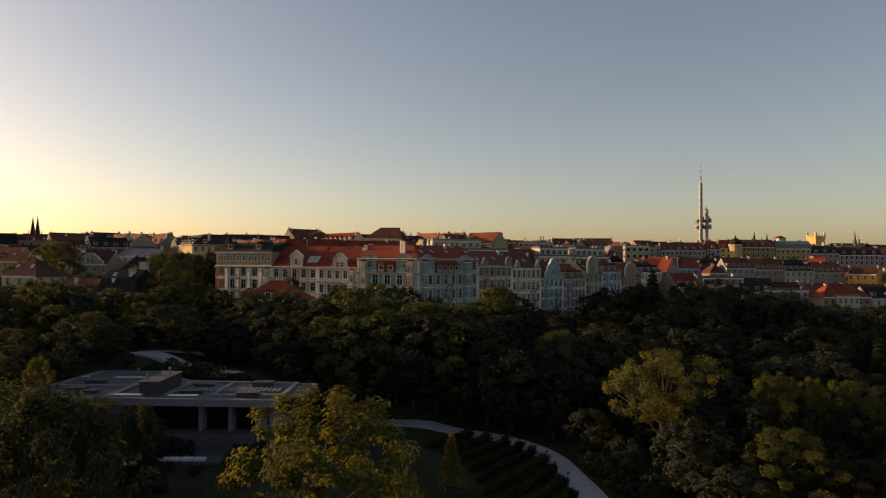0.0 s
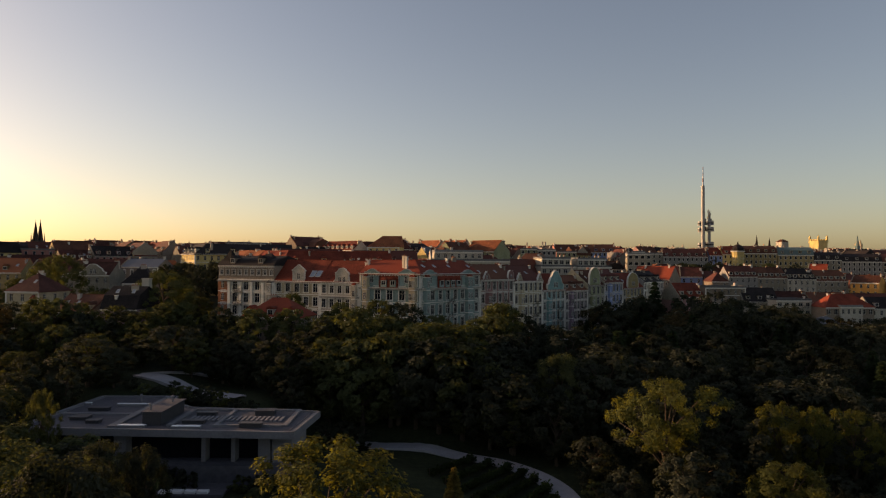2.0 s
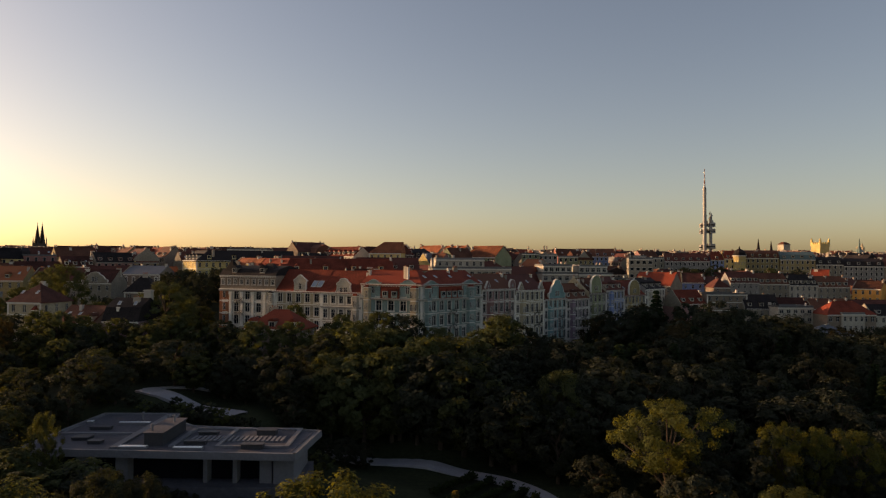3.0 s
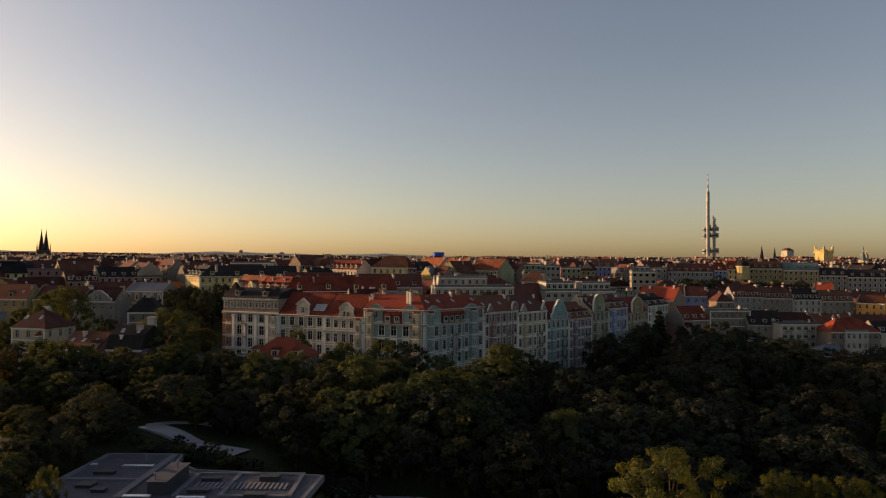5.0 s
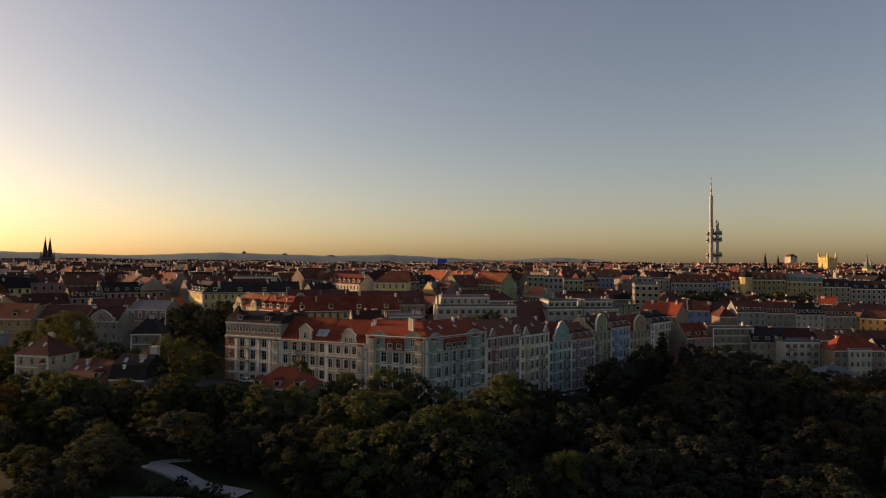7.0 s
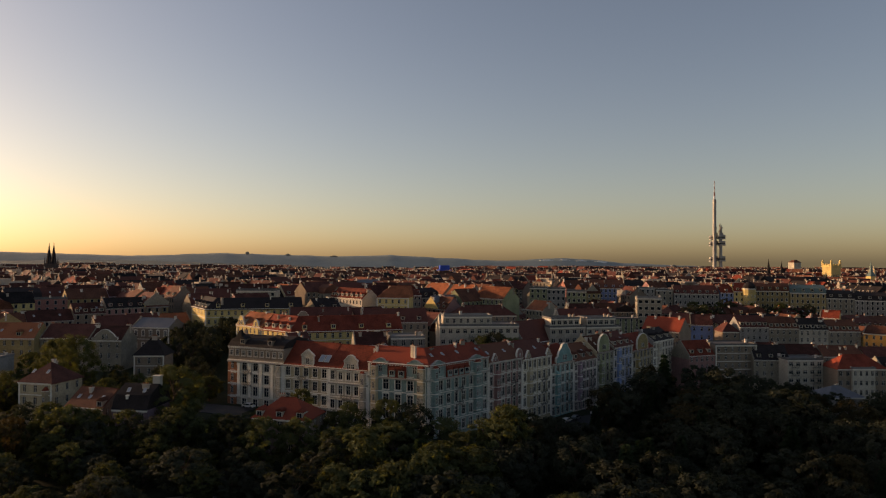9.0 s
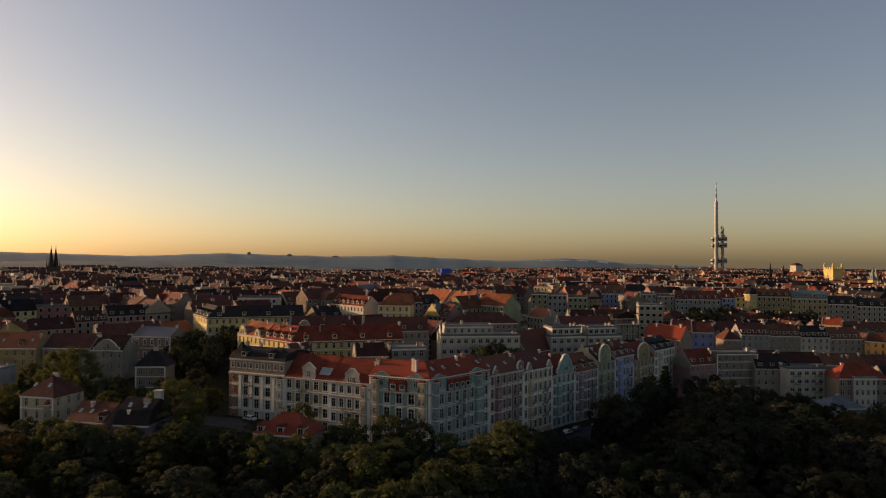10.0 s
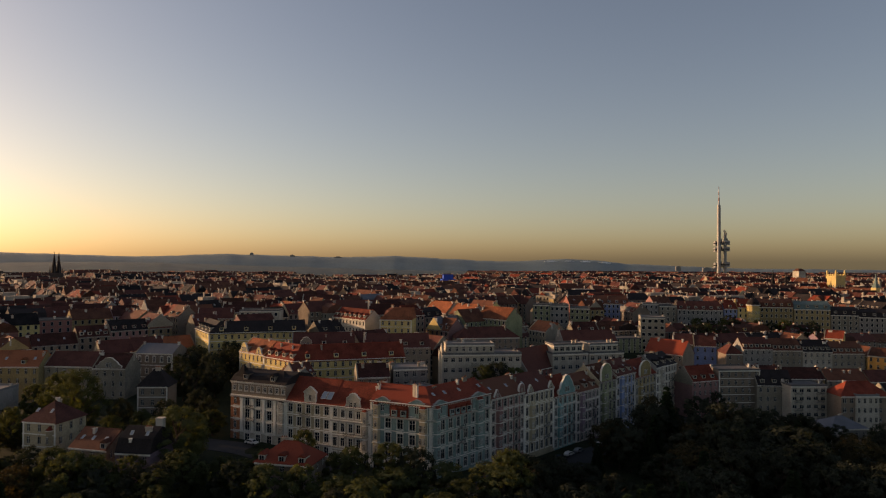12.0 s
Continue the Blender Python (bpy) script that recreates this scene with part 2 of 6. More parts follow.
def ribbon(name, pts, width, material, lift, label, category="path", thick=0.12):
    """A paved strip along a line of (x, y), smoothed, laid on the ground."""
    fine = []
    for i in range(len(pts) - 1):
        p0, p1, p2, p3 = (np.array(pts[min(max(i + k, 0), len(pts) - 1)], float) for k in (-1, 0, 1, 2))
        for t in np.linspace(0, 1, 8, endpoint=False):
            fine.append(0.5 * (2 * p1 + (p2 - p0) * t + (2 * p0 - 5 * p1 + 4 * p2 - p3) * t ** 2 + (3 * p1 - p0 - 3 * p2 + p3) * t ** 3))
    fine.append(np.array(pts[-1], float))
    s, rows = Shape(), []
    for i, p in enumerate(fine):
        d = fine[min(i + 1, len(fine) - 1)] - fine[max(i - 1, 0)]
        d /= np.linalg.norm(d)
        nrm = np.array((-d[1], d[0])) * width / 2
        zc = max(gz(*p), gz(*(p + nrm)), gz(*(p - nrm))) + lift
        a, b = p + nrm, p - nrm
        rows.append(((a[0], a[1], zc - thick - 0.5), (a[0], a[1], zc), (b[0], b[1], zc), (b[0], b[1], zc - thick - 0.5)))
    for r, q in zip(rows, rows[1:]):
        for k in range(3):
            s.poly((r[k], r[k + 1], q[k + 1], q[k]))
    return tagged(new(name, s.mesh(name, material)), label, category, kind="structure")


PARK_PATH = [(22.8, 74), (22.2, 84), (21.8, 92), (21.1, 98.6), (19.6, 107.3), (16.1, 115.1), (11, 120.8), (3.7, 124.8), (-5.6, 129.5), (-14, 131), (-22, 131.5)]
UPPER_PATH = [(-38, 128), (-41, 129.5), (-47, 132), (-55, 134.5), (-60.5, 138)]
SIDE_PATH = [(-61, 138.5), (-57, 141), (-51, 143.5), (-45, 145)]
ribbon("path", [(29, 5), (26.5, 30), (24.2, 54)] + PARK_PATH, 4.2, GRAVEL, 0.10, "curving pale gravel park path beside the vineyard")
ribbon("path", UPPER_PATH, 4.4, GRAVEL, 0.35, "pale gravel park path bending behind the pavilion")
ribbon("path", SIDE_PATH, 1.8, GRAVEL, 0.25, "narrow gravel path climbing from the bend")
STREET = [(-120, 226), (-73, 213), (-6, 186), (4, 186), (45, 231), (80, 267), (122, 312), (160, 350)]
ribbon("road", STREET, 11, ASPHALT, 0.10, "dark asphalt street along the row of town houses", "road")


# ---- foliage helpers ----


def leaves(clumps, n, size, seed, middle):
    """n small leaf sprays gathered in the given clumps (x, y, z, radius), turned away from the crown's middle."""
    g = np.random.default_rng(seed)
    c = np.array(clumps, float)
    pick = g.choice(len(c), n, p=c[:, 3] ** 2 / (c[:, 3] ** 2).sum())
    d = g.normal(size=(n, 3))
    d /= np.linalg.norm(d, axis=1, keepdims=True)
    p = c[pick, :3] + d * (c[pick, 3] * (0.25 + 0.85 * g.random(n) ** 0.7))[:, None] * np.array((1, 1, 0.8))
    out = p - np.array(middle)
    out /= np.linalg.norm(out, axis=1, keepdims=True) + 1e-6
    nrm = 1.1 * out + 0.8 * d + 0.4 * g.normal(size=(n, 3)) + np.array((0, 0, 0.3))
    nrm /= np.linalg.norm(nrm, axis=1, keepdims=True)
    u = np.cross(nrm, g.normal(size=(n, 3)))
    u /= np.linalg.norm(u, axis=1, keepdims=True)
    v = np.cross(nrm, u)
    s = size * (0.6 + 0.8 * g.random(n))[:, None]
    quad = np.stack([p - u * s, p - v * s * 0.6 + nrm * s * 0.18, p + u * s, p + v * s * 0.6 + nrm * s * 0.18], 1)
    return quad.reshape(-1, 3)


def crown_mesh(name, quads, material):
    n = len(quads) // 4
    me = bpy.data.meshes.new(name)
    me.from_pydata(quads.tolist(), [], np.arange(n * 4).reshape(n, 4).tolist())
    me.materials.append(material)
    return me


# ---- houses ----


def window_mesh(w, h, glazed):
    """A frame with mullions as one connected mesh, origin at the middle of the sill, facing -y; glazed: with its glass set in."""
    s, b, seen = Shape(), 0.07, {}
    xs, zs = (-w / 2, -w / 2 + b, -0.045, 0.045, w / 2 - b, w / 2), (0, b, h * 0.64, h * 0.64 + 0.08, h - b, h)

    def v(i, j, y):
        if (i, j, y) not in seen:
            seen[i, j, y] = len(s.v)
            s.v.append((xs[i], y, zs[j]))
        return seen[i, j, y]

    def face(k, *q):
        s.f.append(tuple(v(*a) for a in q))
        s.m.append(k)

    f, g = -0.05, 0.03
    for i in range(5):
        for j in range(5):
            if i in (1, 3) and j in (1, 3):
                face(0, (i, j, f), (i, j + 1, f), (i, j + 1, g), (i, j, g)), face(0, (i + 1, j + 1, f), (i + 1, j, f), (i + 1, j, g), (i + 1, j + 1, g))
                face(0, (i, j + 1, f), (i + 1, j + 1, f), (i + 1, j + 1, g), (i, j + 1, g)), face(0, (i + 1, j, f), (i, j, f), (i, j, g), (i + 1, j, g))
                if glazed:
                    face(1, (i, j, g), (i + 1, j, g), (i + 1, j + 1, g), (i, j + 1, g))
            else:
                face(0, (i, j, f), (i + 1, j, f), (i + 1, j + 1, f), (i, j + 1, f))
    return s


WINDOWS = {}


def window_data(w, h):
    key = (round(w, 1), round(h, 1))
    if key not in WINDOWS:
        w, h = key
        g = Shape()
        g.box(-w / 2 + 0.02, 0.035, 0.02, w / 2 - 0.02, 0.06, h - 0.02)
        WINDOWS[key] = (window_mesh(w, h, False).mesh("window", FRAME), g.mesh("pane", GLASS), window_mesh(w, h, True).mesh("window", FRAME, GLASS))
    return WINDOWS[key]


def pierced(s, xs, zs, x0, x1, z0, z1, put, k=0, deep=0.25):
    """A wall face with openings at every (xs pair, zs pair) and their reveals; put(x, y, z) maps wall coordinates."""
    gxs = sorted({x0, x1, *[a for p in xs for a in p]})
    gzs = sorted({z0, z1, *[a for p in zs for a in p]})
    for a, b in zip(gxs, gxs[1:]):
        for c, d in zip(gzs, gzs[1:]):
            if (a, b) in xs and (c, d) in zs:
                s.poly((put(a, 0, c), put(a, 0, d), put(a, deep, d), put(a, deep, c)), k)
                s.poly((put(b, 0, d), put(b, 0, c), put(b, deep, c), put(b, deep, d)), k)
                s.poly((put(a, 0, d), put(b, 0, d), put(b, deep, d), put(a, deep, d)), k)
                s.poly((put(b, 0, c), put(a, 0, c), put(a, deep, c), put(b, deep, c)), k)
            else:
                s.poly((put(a, 0, c), put(b, 0, c), put(b, 0, d), put(a, 0, d)), k)


def roof_shape(L, D, h, rise, kind, over=0.45, parapet=0.0):
    """The roof over a rectangle L by D whose eaves stand at h."""
    s, o, t = Shape(), over, 0.22
    x0, x1, y0, y1 = -0.05, L + 0.05, -o, D + o
    if kind == "gable":
        drop = rise * o / (D / 2)
        out = [(y0, h - drop), (D / 2, h + rise), (y1, h - drop), (y1, h - drop + t), (D / 2, h + rise + t * 1.2), (y0, h - drop + t)]
        s.prism([(x0, y, z) for y, z in out], [(x1, y, z) for y, z in out])
        s.tube((x0, D / 2, h + rise + t * 1.2), (x1, D / 2, h + rise + t * 1.2), 0.14, 0.14, 6)
    elif kind == "hip":
        x0, x1 = -o, L + o
        c = min(D, L) / 2
        if L >= D:
            a, b = (c, D / 2, h + rise), (L - c, D / 2, h + rise)
        else:
            a, b = (L / 2, c, h + rise), (L / 2, D - c, h + rise)
        p = [(x0, y0, h), (x1, y0, h), (x1, y1, h), (x0, y1, h)]
        if L >= D:
            s.poly((p[0], p[1], b, a)), s.poly((p[2], p[3], a, b)), s.poly((p[1], p[2], b)), s.poly((p[3], p[0], a))
        else:
            s.poly((p[0], p[1], a)), s.poly((p[2], p[3], b)), s.poly((p[1], p[2], b, a)), s.poly((p[3], p[0], a, b))
        s.box(x0, y0, h - t, x1, y1, h)
        s.tube(a, b, 0.15, 0.15, 6)
    elif kind == "mansard":
        k, m = 0.62 * rise, 1.5
        lo, hi = [(x0, y0, h), (x1, y0, h), (x1, y1, h), (x0, y1, h)], [(x0, m, h + k), (x1, m, h + k), (x1, D - m, h + k), (x0, D - m, h + k)]
        s.prism(lo, hi)
        s.prism([(x0, m, h + k), (x1, m, h + k), (x1, D - m, h + k), (x0, D - m, h + k)], [(x0, D / 2 - 0.1, h + rise), (x1, D / 2 - 0.1, h + rise), (x1, D / 2 + 0.1, h + rise), (x0, D / 2 + 0.1, h + rise)])
    else:
        s.box(-0.1, -0.1, h, L + 0.1, D + 0.1, h + 0.25)
        for b in ((-0.1, -0.1, L + 0.1, 0.25), (-0.1, D - 0.25, L + 0.1, D + 0.1), (-0.1, 0.25, 0.25, D - 0.25), (L - 0.25, 0.25, L + 0.1, D - 0.25)):
            s.box(b[0], b[1], h + 0.25, b[2], b[3], h + 0.8)
    return s


CHIMNEYS = []
for cw, cd, chh in ((0.8, 0.6, 1.0), (1.9, 0.6, 0.9), (1.0, 0.8, 1.2)):
    s = Shape()
    s.box(-cw / 2, -cd / 2, -2.5, cw / 2, cd / 2, chh)
    s.box(-cw / 2 - 0.12, -cd / 2 - 0.12, chh, cw / 2 + 0.12, cd / 2 + 0.12, chh + 0.18)
    for q in range(max(1, int(cw / 0.6))):
        x = -cw / 2 + (q + 0.5) * cw / max(1, int(cw / 0.6))
        s.tube((x, 0, chh + 0.18), (x, 0, chh + 0.65), 0.17, 0.13, 6, 1)
    CHIMNEYS += [s.mesh("chimney", CHIM, ROOF["orange"]), s.mesh("chimney", CHIM_W, ROOF["brown"])]


def roof_z(D, rise, kind, y):
    if kind in ("gable", "hip"):
        return rise * (1 - abs(y - D / 2) / (D / 2))
    if kind == "mansard":
        e = min(y, D - y)
        return 0.62 * rise * min(1, (e + 0.45) / 1.95) if e < 1.5 else 0.62 * rise + 0.38 * rise * (e - 1.5) / (D / 2 - 1.5)
    return 0.3


def dormer_mesh(kind):
    """A roof dormer whose front stands at y = 0; kinds: gabled, arched, shed."""
    s = Shape()
    w, h, d = 1.9, 1.7, 3.2
    s.box(-w / 2, 0, -0.3, w / 2, d, h, 0)
    if kind == "gabled":
        s.extrude([(-w / 2 - 0.2, h), (w / 2 + 0.2, h), (0, h + 0.95)], -0.2, d, 1)
    elif kind == "arched":
        s.extrude([(-w / 2 - 0.15, h)] + [(w / 2 + 0.15, h)] + [((w / 2 + 0.15) * math.cos(a), h + 0.75 * math.sin(a)) for a in np.linspace(0.3, math.pi - 0.3, 8)], -0.15, d, 1)
    else:
        s.prism([(-w / 2 - 0.15, -0.2, h), (w / 2 + 0.15, -0.2, h), (w / 2 + 0.15, d, h + 0.25), (-w / 2 - 0.15, d, h + 0.25)],
                [(-w / 2 - 0.15, -0.2, h + 0.12), (w / 2 + 0.15, -0.2, h + 0.12), (w / 2 + 0.15, d, h + 0.4), (-w / 2 - 0.15, d, h + 0.4)], 1)
    for a, b in ((-0.62, -0.04), (0.04, 0.62)):
        s.box(a, -0.06, 0.35, b, 0.02, h - 0.2, 2)
    s.box(-0.75, -0.04, 0.25, 0.75, 0.015, h - 0.08, 3)
    return s


DORMERS = {}


def dormer_data(kind, wall, roof):
    key = (kind, wall, roof)
    if key not in DORMERS:
        DORMERS[key] = dormer_mesh(kind).mesh("dormer", PLASTER[wall], ROOF[roof], GLASS, FRAME)
    return DORMERS[key]


SKYLIGHT = Shape()
SKYLIGHT.box(-0.45, -0.7, 0, 0.45, 0.7, 0.12)
SKYLIGHT.box(-0.36, -0.6, 0.12, 0.36, 0.6, 0.135, 1)
SKYLIGHT = SKYLIGHT.mesh("skylight", FRAME, mat("skylight_glass", (0.30, 0.33, 0.36), 0.1, vary=0.1))


def wing(top, L, D, h, floors, bays, wall, roof, rkind="gable", rise=5.0, at=None, detail=1, ends="", back=False, trim=TRIM,
         dormers=0, dkind="gabled", chimneys=2, skylights=0, ww=1.15, wh=2.1, courses=False, surrounds=False, cornice=True, seed=0, sink=3.0, joint="", firewall=False):
    """A rectangular stretch of house: front along x at y = 0, depth along y. ends: which end walls have windows (l, r)."""
    rnd = random.Random(seed * 7 + int(L * 10) + int(h * 3))
    at = at or Matrix()
    fh = h / floors
    xs = [(round(L * (i + 0.5) / bays - ww / 2, 3), round(L * (i + 0.5) / bays + ww / 2, 3)) for i in range(bays)]
    zs = [(round(fh * (j + 0.5) - wh / 2, 3), round(fh * (j + 0.5) + wh / 2, 3)) for j in range(floors)]
    eb = max(2, int(D / 3.4))
    es = [(round(D * (i + 0.5) / eb - ww / 2, 3), round(D * (i + 0.5) / eb + ww / 2, 3)) for i in range(eb)]
    s = Shape()
    rz = rise if rkind == "gable" else 0
    faces = [("f", L, xs, lambda x, y, z: (x, y, z)), ("r", D, es, lambda x, y, z: (L - y, x, z)), ("l", D, es, lambda x, y, z: (y, D - x, z)), ("b", L, xs, lambda x, y, z: (L - x, D - y, z))]
    spots, flat = [], Shape()
    for side, span, cols_, put in faces:
        open_ = side == "f" or side in ends or (side == "b" and back)
        if open_ and detail:
            pierced(s, cols_, zs, 0, span, -sink, h, put)
            spots += [(side, (a + b) / 2, c, put) for a, b in cols_ for c, d in zs]
        else:
            s.poly((put(0, 0, -sink), put(span, 0, -sink), put(span, 0, h), put(0, 0, h)))
            if open_:
                for a, b in cols_:
                    for c, d in zs:
                        flat.poly((put(a, -0.04, c), put(b, -0.04, c), put(b, -0.04, d), put(a, -0.04, d)))
                        for e0, e1, c0, c1 in ((a - 0.12, a, c, d), (b, b + 0.12, c, d), (a - 0.12, b + 0.12, c - 0.15, c), (a - 0.12, b + 0.12, d, d + 0.12)):
                            flat.poly((put(e0, -0.06, c0), put(e1, -0.06, c0), put(e1, -0.06, c1), put(e0, -0.06, c1)), 1)
        if rz and side in "lr" and side not in joint:
            s.poly((put(0, 0, h), put(D, 0, h), put(D / 2, 0, h + rz)))
    s.poly(((0, 0, h), (L, 0, h), (L, D, h), (0, D, h)))
    part("wall", s.mesh("wall", PLASTER[wall]), top, at=at)
    if flat.f:
        part("windows", flat.mesh("windows", GLASS, trim), top, "small framed windows in even rows", at=at, kind="stuff")
    w_frame, w_pane, w_both = window_data(ww, wh)
    turn = {"f": 0, "r": 90, "b": 180, "l": -90}
    for side, x, z, put in spots:
        m = at @ Matrix.Translation(put(x, 0.17, z)) @ pose(0, 0, 0, 0, 0, turn[side])
        if detail > 1:
            part("pane", w_pane, part("window", w_frame, top, at=m))
        else:
            part("window", w_both, top, at=m)
    if surrounds:
        for k in range(2):
            q, a, b, d = Shape(), -ww / 2, ww / 2, wh
            q.box(a - 0.2, -0.10, -0.1, a, 0.02, d + 0.16), q.box(b, -0.10, -0.1, b + 0.2, 0.02, d + 0.16)
            q.box(a - 0.3, -0.20, -0.28, b + 0.3, 0.02, -0.1), q.box(a - 0.3, -0.22, d + 0.16, b + 0.3, 0.02, d + 0.34)
            if k:
                q.extrude([(a - 0.32, d + 0.34), (b + 0.32, d + 0.34), (0, d + 0.34 + 0.42)], -0.2, 0.02)
            me = q.mesh("window_surround", trim)
            for x0, x1 in xs:
                for j, (c, d) in enumerate(zs):
                    if k == int(j in (1, 2, 3) and (j + seed) % 2):
                        part("window_surround", me, top, at=at @ Matrix.Translation(((x0 + x1) / 2, 0, c)))
    if cornice:
        q = Shape()
        q.box(-0.02, -0.30, h - 0.55, L + 0.02, 0.02, h - 0.25), q.box(-0.02, -0.5, h - 0.25, L + 0.02, 0.02, h - 0.02)
        if detail > 1:
            for i in range(int(L / 0.9)):
                q.box(i * 0.9 + 0.25, -0.42, h - 0.75, i * 0.9 + 0.5, 0.0, h - 0.55)
        part("cornice", q.mesh("cornice", trim), top, at=at)
    if courses:
        for j in range(1, floors):
            q = Shape()
            q.box(-0.01, -0.24, fh * j - 0.1, L + 0.01, 0.02, fh * j + 0.16)
            part("string_course", q.mesh("string_course", trim), top, at=at)
        for x in (0.0, L - 0.5):
            q = Shape()
            q.box(x, -0.09, -0.5, x + 0.5, 0.015, h - 0.6)
            part("pilaster", q.mesh("pilaster", trim), top, at=at)
    if rkind and not joint:
        part("roof", roof_shape(L, D, h, rise, rkind).mesh("roof", ROOF[roof]), top, at=at)
    if firewall and rkind == "gable":
        q = Shape()
        q.prism([(-0.2, -0.1, h - 1.5), (-0.2, -0.1, h + 0.4), (-0.2, D / 2, h + rise + 0.6), (-0.2, D + 0.1, h + 0.4), (-0.2, D + 0.1, h - 1.5)], [(0.25, -0.1, h - 1.5), (0.25, -0.1, h + 0.4), (0.25, D / 2, h + rise + 0.6), (0.25, D + 0.1, h + 0.4), (0.25, D + 0.1, h - 1.5)])
        part("firewall", q.mesh("firewall", PLASTER[firewall if isinstance(firewall, str) else ("stone", "brown", "grey", "stone", "cream")[seed % 5]]), top, "plastered firewall standing above the roof", at=at)
    for i in range(dormers):
        x = L * (i + 0.5) / dormers
        y = 0.9 if rkind != "mansard" else 0.15
        part("dormer", dormer_data(dkind, wall if rkind == "mansard" else "white" if seed % 2 else wall, roof), top, at=at @ Matrix.Translation((x, y, h + roof_z(D, rise, rkind, y) + 0.1)))
    for i in range(skylights):
        x, y = L * (i + 0.5 + rnd.uniform(-0.2, 0.2)) / skylights, D * 0.25
        sl = math.degrees(math.atan2(rise, D / 2))
        part("skylight", SKYLIGHT, top, at=at @ pose(x, y, h + roof_z(D, rise, rkind, y) + 0.2, sl))
    for i in range(chimneys):
        x = rnd.choice((0.5, L - 0.5, rnd.uniform(1, L - 1)))
        y = D / 2 + rnd.choice((-1, 1)) * rnd.uniform(0.3, 2.2)
        if rkind == "hip":          # stay on the ridge
            x = min(max(x, min(D, L) / 2), L - min(D, L) / 2)
        part("chimney", rnd.choice(CHIMNEYS), top, at=at @ pose(x, y, h + roof_z(D, rise, rkind, y) + (0.2 if rkind == "flat" else 0.15), 0, 0, rnd.choice((0, 90))))


def corner_roof(top, left, right, D, h, rise, delta, roof, over=0.45):
    """One roof over two wings that meet at a street corner; delta: degrees by which the second front turns."""
    c, o = Vector((left, 0, 0)), over
    e2 = Vector((math.cos(radians(delta)), math.sin(radians(delta)), 0))
    n2 = Vector((-e2.y, e2.x, 0))
    b = radians(90 + delta / 2)
    away = Vector((math.cos(b), math.sin(b), 0)) / math.cos(radians(delta / 2))

    def at(d, z):          # the two free ends and the mitre, d metres behind the fronts
        return Vector((-0.05, d, z)), c + away * d + Vector((0, 0, z)), c + e2 * (right + 0.05) + n2 * d + Vector((0, 0, z))

    drop = rise * o / (D / 2)
    rows = [at(-o, h - drop), at(D / 2, h + rise), at(D + o, h - drop), at(D + o, h - drop - 0.22), at(D / 2, h + rise - 0.25), at(-o, h - drop - 0.22)]
    s = Shape()
    for r, q in zip(rows, rows[1:] + rows[:1]):
        for k in (0, 1):
            s.poly((r[k], r[k + 1], q[k + 1], q[k]))
    s.tube(rows[1][0], rows[1][1], 0.15, 0.15, 6), s.tube(rows[1][1], rows[1][2], 0.15, 0.15, 6)
    part("roof", s.mesh("roof", ROOF[roof]), top)


def house(x, y, turn, L, D, base, h, floors, bays, wall, roof, label, name="town_house", group="", **more):
    """A house whose front left corner stands at (x, y), its front running along turn degrees."""
    top = thing(name, pose(x, y, base, 0, 0, turn), label, "house", group)
    wing(top, L, D, h, floors, bays, wall, roof, **more)
    return top


def along(p, turn, d):
    return p[0] + d * math.cos(radians(turn)), p[1] + d * math.sin(radians(turn))


